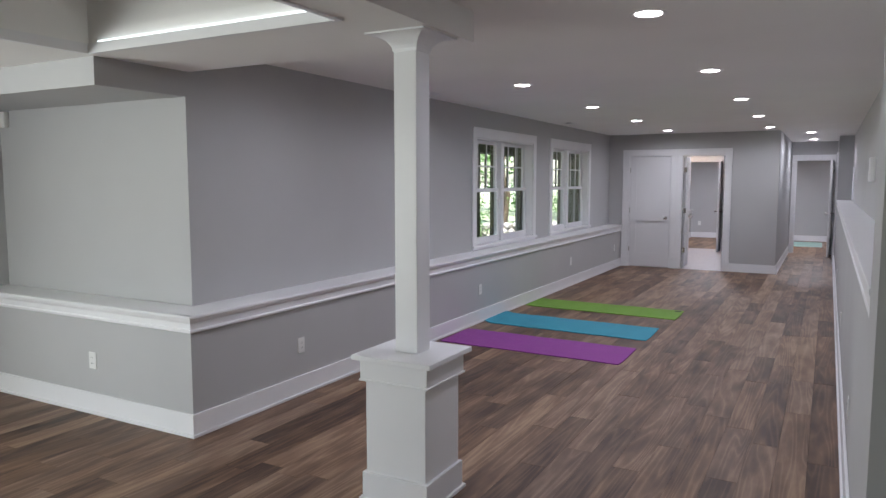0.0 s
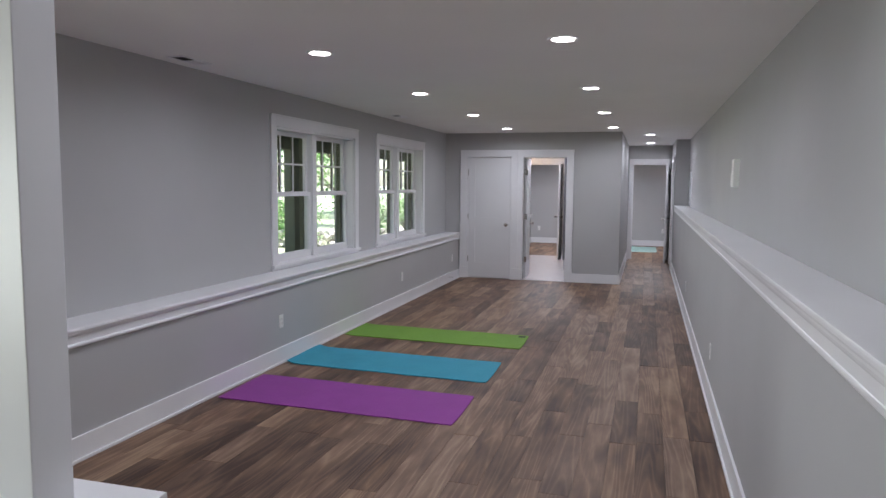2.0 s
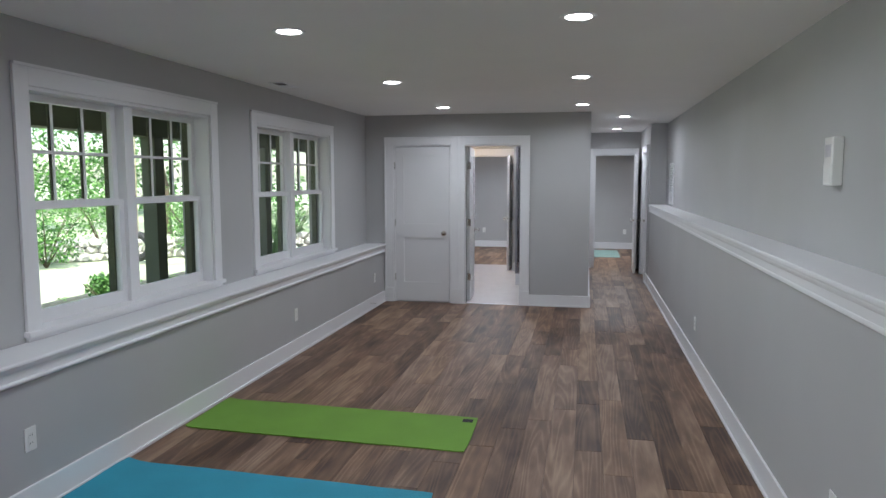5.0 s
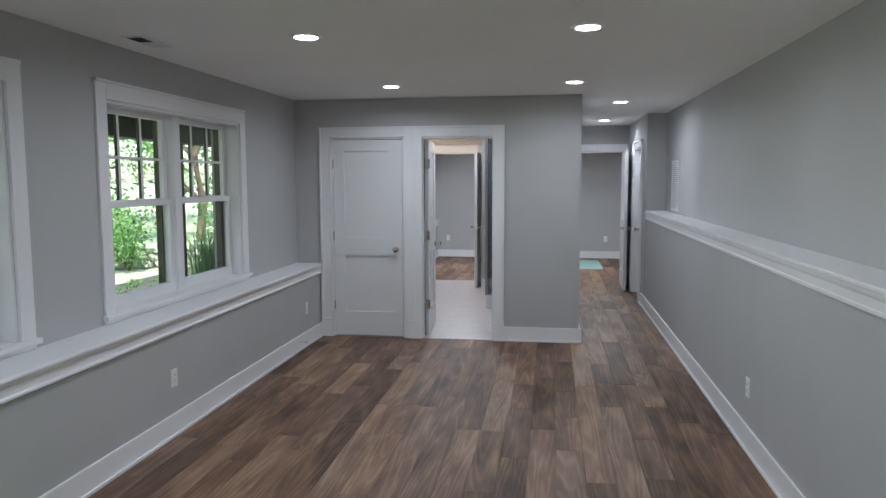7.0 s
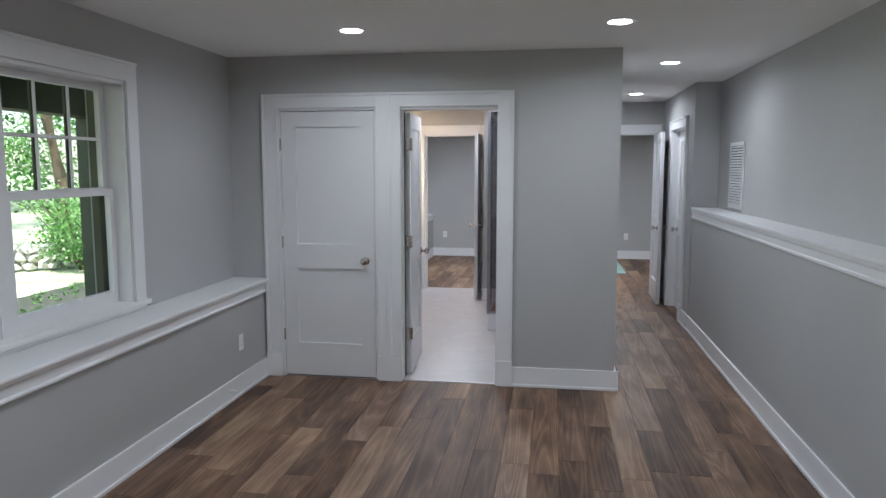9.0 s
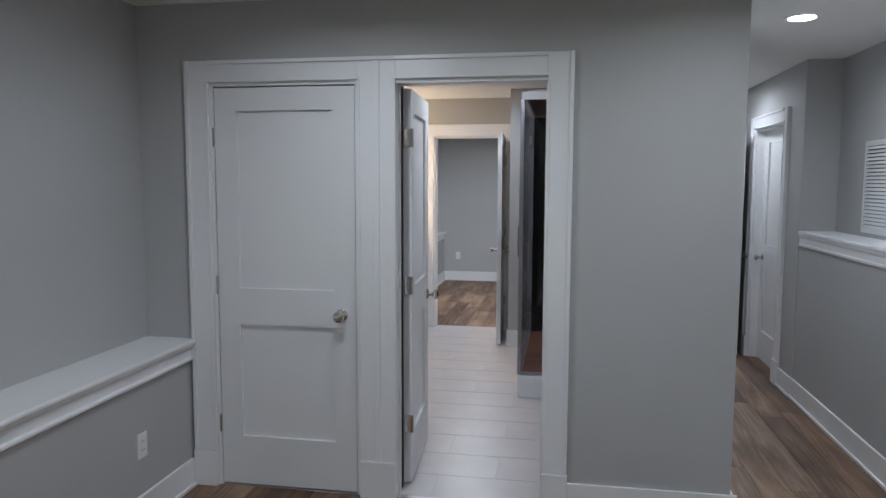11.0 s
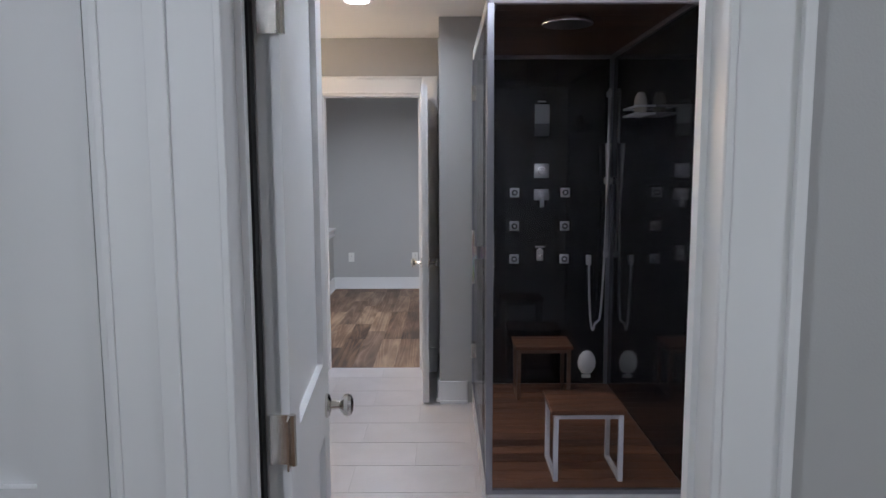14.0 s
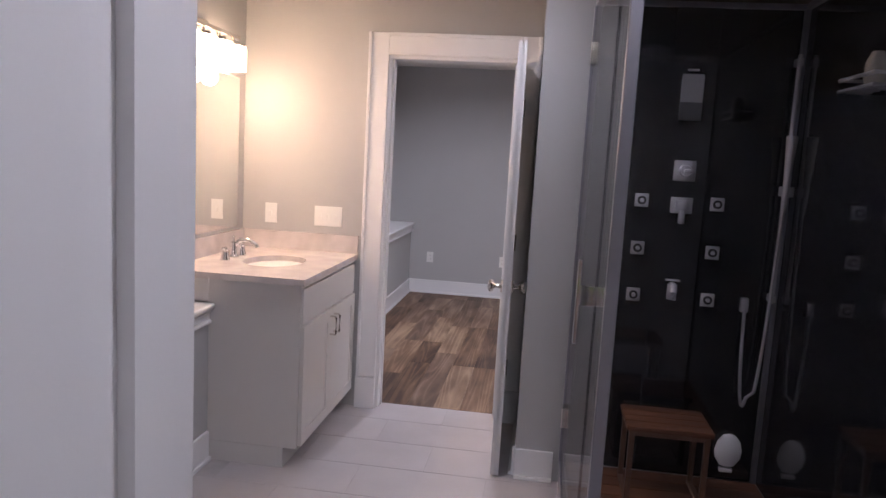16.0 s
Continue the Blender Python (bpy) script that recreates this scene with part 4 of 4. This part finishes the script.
# counter top with an oval cut-out
n = 40
cx, cy, ra, rb = -2.60, 17.24, 0.155, 0.20
x0, x1, y0, y1 = XUB + 0.002, VX, VY, YF - 0.002
for z in (VZ - 0.03, VZ):
    oval, rim = [], []
    for i in range(n):
        a = 2 * math.pi * i / n
        dx, dy = math.cos(a), math.sin(a)
        oval.append(bm.verts.new((cx + ra * dx, cy + rb * dy, z)))
        s = min(((x1 - cx) / dx if dx > 0 else (x0 - cx) / dx) if abs(dx) > 1e-6 else 9, ((y1 - cy) / dy if dy > 0 else (y0 - cy) / dy) if abs(dy) > 1e-6 else 9)
        rim.append(bm.verts.new((cx + s * dx, cy + s * dy, z)))
    for i in range(n):
        bm.faces.new((oval[i], oval[(i + 1) % n], rim[(i + 1) % n], rim[i]))
    if z < VZ:
        lo = (oval, rim)
    else:
        for a, c in zip(lo, (oval, rim)):
            for i in range(n):
                bm.faces.new((a[i], a[(i + 1) % n], c[(i + 1) % n], c[i]))
bx(bm, x1 - 0.05, y0, VZ - 0.0298, x1 - 0.0005, y0 + 0.05, VZ - 0.0002)
bx(bm, x0 + 0.0005, YF - 0.022, VZ + 0.0005, x1, YF - 0.002, VZ + 0.105)
bx(bm, x0, y0, VZ + 0.0005, x0 + 0.02, YF - 0.0225, VZ + 0.105)
tagged(obj("counter", bm, M_MARBLE, va), "pale veined stone counter with splashback")
bm = bmesh.new()
rings = []
for r, z in ((1.03, -0.031), (0.97, -0.06), (0.8, -0.105), (0.45, -0.135), (0.05, -0.14)):
    rings.append([bm.verts.new((cx + ra * r * math.cos(2 * math.pi * i / n), cy + rb * r * math.sin(2 * math.pi * i / n), VZ + z)) for i in range(n)])
for a, c in zip(rings, rings[1:]):
    for i in range(n):
        bm.faces.new((a[i], a[(i + 1) % n], c[(i + 1) % n], c[i]))
bm.faces.new(rings[-1])
tagged(obj("basin", bm, M_BASIN, va, True), "white oval basin")
tagged(va, "white bathroom vanity with a pale stone counter", "vanity")
fc = empty("faucet", pose(-2.83, 17.24, VZ + 0.001))
for y in (-0.1, 0.1):
    bm = bmesh.new()
    lathe(bm, [(0.026, 0), (0.026, 0.006), (0.018, 0.03), (0.015, 0.05), (0.017, 0.056), (0.001, 0.06)], pose(0, y, 0), 18)
    bx(bm, -0.008, y - 0.035 if y < 0 else y - 0.01, 0.056, 0.008, y + 0.01 if y < 0 else y + 0.035, 0.066, 0.003)
    tagged(obj("lever", bm, M_CHROME, fc, True), "chrome lever")
bm = bmesh.new()
lathe(bm, [(0.028, 0), (0.028, 0.006), (0.018, 0.02), (0.016, 0.08), (0.001, 0.085)], None, 18)
tube(bm, [(0, 0, 0.06), (0.04, 0, 0.095), (0.085, 0, 0.098), (0.125, 0, 0.075), (0.128, 0, 0.06)], 0.012, 12)
lathe(bm, [(0.004, 0.08), (0.004, 0.105), (0.008, 0.11), (0.001, 0.118)], None, 10)
tagged(obj("spout", bm, M_CHROME, fc, True), "chrome spout")
tagged(fc, "chrome widespread faucet on the vanity counter", "faucet")
mi = empty("wall_mirror", pose(0, 0, 0))
boxes("glass", M_MIRROR, [(XUB + 0.001, 16.35, VZ + 0.125, XUB + 0.007, YF - 0.09, 1.88)], mi)
tagged(mi, "frameless rectangular mirror above the vanity", "mirror")
lb = empty("vanity_light", pose(XUB, 17.13, 2.04))
boxes("back_plate", M_NICKEL, [(0.0, -0.07, -0.03, 0.02, 0.07, 0.075), (0.055, -0.33, 0.026, 0.075, 0.33, 0.046), (0.02, -0.02, 0.028, 0.055, 0.02, 0.044)], lb, 0.003)
for k in range(4):
    y = -0.255 + k * 0.17
    bm = bmesh.new()
    tube(bm, [(0.065, y, 0.03), (0.068, y, 0.012), (0.075, y, 0.002)], 0.010, 10)
    lathe(bm, [(0.03, -0.012), (0.03, 0.004), (0.012, 0.010), (0.001, 0.010)], pose(0.075, y, 0), 16)
    tagged(obj("arm", bm, M_NICKEL, lb, True), "nickel arm")
    bm = bmesh.new()
    lathe(bm, [(0.030, -0.013), (0.058, -0.02), (0.062, -0.03), (0.062, -0.145), (0.058, -0.145), (0.056, -0.034), (0.02, -0.017)], pose(0.075, y, 0), 28)
    tagged(obj("shade", bm, M_SHADE, lb, True), "glowing frosted glass shade")
    d = bpy.data.lights.new("vanity_bulb", "POINT")
    d.energy, d.color, d.shadow_soft_size = VANITY_W, VANITY_C, 0.05
    new("vanity_bulb", d).matrix_world = pose(XUB + 0.075, 17.13 + y, 1.86)
tagged(lb, "nickel vanity light with four glowing frosted shades", "wall lamp")

# ---- outside ----
struct(boxes("pavement_porch", M_SLAB, [(-5.3, 3.8, -0.3, XO, 22, -0.12)]), "grey concrete porch slab", "porch")
struct(boxes("ground_mulch", M_MULCH, [(-8.1, 4, -0.3, -5.3, 24, -0.26)]), "dark mulch bed beside the porch", "mulch bed")
struct(boxes("porch_roof", M_EXT, [(-5.5, 3.8, 2.62, XO, 22, 2.75), (-5.1, 3.8, 2.10, -4.85, 22, 2.62)]), "dark stained porch roof with a beam", "porch roof")
struct(boxes("wall_outside", M_EXTW, [(XO - 0.03, 3.8, -0.12, XO - 0.001, 7.74, 2.62), (XO - 0.03, 9.68, -0.12, XO - 0.001, 10.34, 2.62), (XO - 0.03, 12.28, -0.12, XO - 0.001, 21.5, 2.62),
                                   (XO - 0.03, 7.74, -0.12, XO - 0.001, 9.68, 0.76), (XO - 0.03, 10.34, -0.12, XO - 0.001, 12.28, 0.76),
                                   (XO - 0.03, 7.74, 2.12, XO - 0.001, 9.68, 2.62), (XO - 0.03, 10.34, 2.12, XO - 0.001, 12.28, 2.62)]), "painted outside wall under the porch", "wall")
struct(boxes("roof", M_EXTW, [(XO, -3.9, 2.76, 3.4, YE + 0.3, 2.9)]), "plain roof slab over the rooms", "roof")
first_post = boxes("porch_post", M_EXT, [(-0.09, -0.09, 0, 0.09, 0.09, 2.218), (-0.11, -0.11, 0, 0.11, 0.11, 0.12)], bevel=0.006, at=pose(-4.97, 6.3, -0.119))
tagged(first_post, "dark stained square wooden porch post", "post", "porch posts")
for y in (9.15, 12.0, 14.85, 17.7, 20.5):
    copy_thing(first_post, pose(-4.97, y, -0.119))
pl = empty("porch_lamp", pose(-4.1, 10.6, 2.62))
bm = bmesh.new()
lathe(bm, [(0.10, 0), (0.10, -0.012), (0.085, -0.016), (0.001, -0.017)], None, 24)
tagged(obj("lens", bm, M_LENS, pl, True), "glowing round lens")
tagged(pl, "round porch ceiling light, switched on", "porch light")

rng = random.Random(7)


def leaves(bm, centre, radius, count, size, squash=0.75):
    for _ in range(count):
        d = Vector((rng.gauss(0, 1), rng.gauss(0, 1), rng.gauss(0, 1))).normalized() * radius * (0.35 + 0.65 * rng.random() ** 0.6)
        d.z *= squash
        p = Vector(centre) + d
        q = Euler((rng.uniform(-1, 1), rng.uniform(-1, 1), rng.uniform(0, 6.3))).to_matrix()
        s = size * rng.uniform(0.6, 1.3)
        vs = [bm.verts.new(p + q @ Vector(v)) for v in ((-s, 0, 0), (0, -s * 0.45, 0.1 * s), (s, 0, 0), (0, s * 0.45, 0.1 * s))]
        bm.faces.new(vs)


def tree(x, y, h, spread, material, seed, clumps=26):
    rng.seed(seed)
    e = empty("tree", pose(x, y, -0.31))
    bm = bmesh.new()
    bend = [(0.15 * rng.uniform(-1, 1) * i, 0.15 * rng.uniform(-1, 1) * i, h * i / 6) for i in range(7)]
    tube(bm, bend, [0.16 * h / 8 * (1 - 0.13 * i) for i in range(7)], 10)
    tips = []
    for k in range(9):
        z0 = h * rng.uniform(0.3, 0.85)
        i = int(z0 / h * 6)
        a = rng.uniform(0, 6.28)
        b = Vector(bend[i])
        tip = b + Vector((math.cos(a) * spread * rng.uniform(0.5, 0.95), math.sin(a) * spread * rng.uniform(0.5, 0.95), rng.uniform(0.3, 1.4)))
        tube(bm, [b, b.lerp(tip, 0.5) + Vector((0, 0, 0.2)), tip], [0.05 * h / 8, 0.03 * h / 8, 0.012], 6)
        tips.append(tip)
    tagged(obj("trunk", bm, M_BARK, e, True), "grey-brown trunk and limbs")
    bm = bmesh.new()
    for k in range(clumps):
        c = tips[k % 9].lerp(Vector(bend[-1]), rng.uniform(0, 0.7)) + Vector((rng.uniform(-.6, .6), rng.uniform(-.6, .6), rng.uniform(-.8, .8)))
        leaves(bm, c, spread * rng.uniform(0.22, 0.42), 230, 0.07)
    tagged(obj("crown", bm, material, e), "loose crown of green leaves")
    tagged(e, "leafy green tree on the lawn", "tree", "garden trees")


for i, (x, y, h, s) in enumerate(((-10.5, 26, 8, 2.6), (-13, 19, 9, 3.0), (-14.5, 27, 10, 3.4), (-8.5, 31, 9, 3.0), (-19, 24, 11, 3.6), (-18, 17, 10, 3.4), (-6.2, 35, 9, 3))):
    tree(x, y, h, s, M_LEAF if i % 2 else M_LEAF2, 20 + i)


def shrub(x, y, r, material, seed, label):
    rng.seed(seed)
    e = empty("shrub", pose(x, y, -0.31))
    bm = bmesh.new()
    for k in range(7):
        a = rng.uniform(0, 6.28)
        tube(bm, [(0, 0, 0), (math.cos(a) * r * .4, math.sin(a) * r * .4, r * .7), (math.cos(a) * r * .8, math.sin(a) * r * .8, r * 1.2)], [0.02, 0.012, 0.005], 5)
    obj("stems", bm, M_BARK, e)
    bm = bmesh.new()
    for k in range(9):
        a = rng.uniform(0, 6.28)
        leaves(bm, (math.cos(a) * r * .6 * rng.random(), math.sin(a) * r * .6 * rng.random(), r * rng.uniform(.4, 1.2)), r * .5, 170, 0.05)
    obj("foliage", bm, material, e)
    tagged(e, label, "shrub", "garden shrubs")


for i, (x, y, r) in enumerate(((-9.2, 20.4, 1.0), (-10.8, 22.5, 1.2), (-7.9, 22.5, 1.0), (-12.5, 21.0, 1.3), (-6.6, 13.3, 0.42), (-8.2, 27, 1.3), (-11.5, 17.8, 1.1), (-14.5, 16, 1.3))):
    shrub(x, y, r, M_LEAF2 if i % 2 else M_LEAF, 60 + i, "rounded green garden shrub")
rng.seed(5)
bm = bmesh.new()
for i in range(260):
    a, l, lean = rng.uniform(0, 6.28), rng.uniform(0.7, 1.5), rng.uniform(0.1, 0.75)
    p = Vector((-5.95 + rng.gauss(0, .1), 17.6 + rng.gauss(0, .12), -0.27))
    d = Vector((math.cos(a), math.sin(a), 0))
    s = Vector((-d.y, d.x, 0)) * 0.008
    q = [p, p + d * l * lean * 0.35 + Vector((0, 0, l * .6)), p + d * l * lean + Vector((0, 0, l * (1 - lean * .35)))]
    v = [bm.verts.new(c) for c in (q[0] - s, q[0] + s, q[1] + s, q[1] - s, q[2])]
    bm.faces.new((v[0], v[1], v[2], v[3]))
    bm.faces.new((v[3], v[2], v[4]))
tagged(obj("ornamental_grass", bm, M_LEAF2), "tall tuft of arching ornamental grass", "grass tuft")
rng.seed(9)
bm = bmesh.new()
for i in range(170):
    x = rng.uniform(-40, -4)
    y = 38 - 0.2 * (x + 20) + rng.uniform(-4, 5) if rng.random() < 0.6 else rng.uniform(5, 40)
    if y < 33:
        x = -26 + rng.uniform(-6, 2)
    leaves(bm, (x, y, rng.uniform(0.2, 8.5)), rng.uniform(1.4, 2.8), 260, 0.15, 1.0)
tagged(obj("far_woods", bm, M_LEAF), "dense bright green woods behind the garden", "woods", kind="stuff")

rng.seed(11)
bm = bmesh.new()
for i in range(260):
    c = Vector((rng.uniform(-8.0, -5.4), rng.uniform(8, 23), -0.25))
    leaves(bm, c, rng.uniform(0.05, 0.13), 14, 0.035, 0.6)
tagged(obj("ground_cover", bm, M_LEAF), "low green ground cover growing through the mulch", "ground cover", kind="stuff")

# dry stone wall, stone by stone
sw = empty("stone_wall", pose(0, 0, -0.31))
variants = []
for k in range(6):
    rng.seed(100 + k)
    bm = bmesh.new()
    bmesh.ops.create_icosphere(bm, subdivisions=1, radius=1)
    for v in bm.verts:
        v.co = Vector((v.co.x * 0.24, v.co.y * 0.17, v.co.z * 0.12)) * rng.uniform(0.8, 1.15)
    me = bpy.data.meshes.new("stone")
    bm.to_mesh(me)
    bm.free()
    me.materials.append(M_STONE)
    variants.append(me)
rng.seed(3)
A, B = Vector((-6.2, 23.2, 0)), Vector((-15.5, 16.0, 0))
n = 38
for row in range(3):
    for i in range(n):
        p = A.lerp(B, (i + 0.5 * (row % 2)) / n)
        ob = new("stone", rng.choice(variants))
        ob.parent = sw
        ob.matrix_basis = pose(p.x + rng.uniform(-.05, .05), p.y + rng.uniform(-.05, .05), 0.10 + row * 0.17, rng.uniform(-8, 8), rng.uniform(-8, 8), -37 + rng.uniform(-20, 20))
tagged(sw, "low dry wall of pale field stones", "stone wall")
ts = empty("tire_swing", pose(-10.0, 18.9, 0.10))
bm = bmesh.new()
n1, n2 = 28, 10
rr = [[bm.verts.new(((0.26 + 0.085 * math.cos(2 * math.pi * j / n2)) * math.cos(2 * math.pi * i / n1), 0.095 * math.sin(2 * math.pi * j / n2), (0.26 + 0.085 * math.cos(2 * math.pi * j / n2)) * math.sin(2 * math.pi * i / n1))) for j in range(n2)] for i in range(n1)]
for i in range(n1):
    for j in range(n2):
        bm.faces.new((rr[i][j], rr[(i + 1) % n1][j], rr[(i + 1) % n1][(j + 1) % n2], rr[i][(j + 1) % n2]))
tagged(obj("tyre", bm, M_RUBBER, ts, True), "black rubber tyre")
bm = bmesh.new()
tube(bm, [(0, 0, 0.33), (0, 0, 2.0), (0, 0, 5.5)], 0.015, 6)
tagged(obj("rope", bm, M_ROPE, ts), "pale rope")
tagged(ts, "old black tyre swing hanging on a rope", "tire swing")

# ---- floor boards and tiles ----
PW, GAP = 0.160, 0.0006
fl = empty("floor", pose(0, 0, 0))
struct(fl, "brown hand-scraped wooden plank floor", "floor")
plank_meshes = {}


def plank_mesh(length):
    key = round(length, 2)
    if key not in plank_meshes:
        bm = bmesh.new()
        bx(bm, -PW / 2 + GAP, -key / 2 + GAP, -0.012, PW / 2 - GAP, key / 2 - GAP, 0.0)
        es = [e for e in bm.edges if all(v.co.z > -0.001 for v in e.verts)]
        bmesh.ops.bevel(bm, geom=es, offset=0.0011, segments=1, affect="EDGES")
        me = bpy.data.meshes.new("plank")
        bm.to_mesh(me)
        bm.free()
        me.materials.append(M_PLANK)
        plank_meshes[key] = me
    return plank_meshes[key]


rng.seed(42)
rest = bmesh.new()
count = 0


def loose(x, y0, y1, w=PW):
    bx(rest, x - w / 2 + GAP, y0 + GAP, -0.012, x + w / 2 - GAP, y1 - GAP, 0.0)


col = 0
x = 0.912 + PW * 0.35
while x > XW - 0.1:
    main = x > -2.75
    y = -3.5 + rng.uniform(0, 1.0)
    end = YE if x > -0.09 else (YB + 0.006 if x > -2.7 else 3.4)
    loose(x, -3.6, y)
    while y < end - 0.02:
        ln = rng.choice((0.6, 0.9, 1.2, 1.35, 1.5, 1.8))
        y1 = min(y + ln, end)
        if end - y1 < 0.25:
            y1 = end
        if main and 4.0 <= (y + y1) / 2 <= 15.0 and count < 300 and y1 - y < 2.1:
            L = round(y1 - y, 2)
            ob = new("plank", plank_mesh(L))
            ob.parent = fl
            ob.matrix_basis = pose(x, y + L / 2, rng.uniform(-0.0006, 0.0003), 0, 0, rng.choice((0, 180)))
            count += 1
        else:
            loose(x, y, y1)
        y = y1
    x -= PW
x = 0.912 + PW * 1.35
while x < 3.1:
    loose(x, -3.6, -1.5), loose(x, -1.5, 0.6), loose(x, 0.6, 2.68), loose(x, YF2, 19.6), loose(x, 19.6, YE)
    x += PW
x = -0.12
while x > XL - 0.1:
    y = YF + 0.102
    while y < YE:
        y1 = min(y + rng.choice((0.6, 0.9, 1.2)), YE)
        loose(x, y, y1)
        y = y1
    x -= PW
tagged(obj("planks", rest, M_PLANKS, fl), "brown wooden planks", kind="stuff")

bt = empty("floor_bath", pose(0, 0, 0))
struct(bt, "pale grey-pink porcelain tile floor in the bathroom", "floor")
bed = boxes("grout_bed", M_GROUT, [(XL - 0.1, YB + 0.008, -0.0125, -0.09, YF + 0.1, -0.0008)], bt)
tm = {}
TW, TL = 0.305, 0.61
row = 0
y = YB + 0.008
while y < YF + 0.09:
    y1 = min(y + TW, YF + 0.098)
    x = XL - 0.1 - (TL / 2 if row % 2 else 0) + 0.12
    while x < -0.1:
        x0, x1 = max(x, XL - 0.1), min(x + TL, -0.09)
        key = (round(x1 - x0, 3), round(y1 - y, 3))
        if key[0] > 0.02:
            if key not in tm:
                bm = bmesh.new()
                bx(bm, -key[0] / 2 + 0.0015, -key[1] / 2 + 0.0015, -0.009, key[0] / 2 - 0.0015, key[1] / 2 - 0.0015, 0.0)
                es = [e for e in bm.edges if all(v.co.z > -0.001 for v in e.verts)]
                bmesh.ops.bevel(bm, geom=es, offset=0.0007, segments=1, affect="EDGES")
                me = bpy.data.meshes.new("tile")
                bm.to_mesh(me)
                bm.free()
                me.materials.append(M_TILE)
                tm[key] = me
            ob = new("tile", tm[key])
            ob.parent = bt
            ob.matrix_basis = pose((x0 + x1) / 2, (y + y1) / 2, 0.0005)
        x += TL
    y += TW
    row += 1
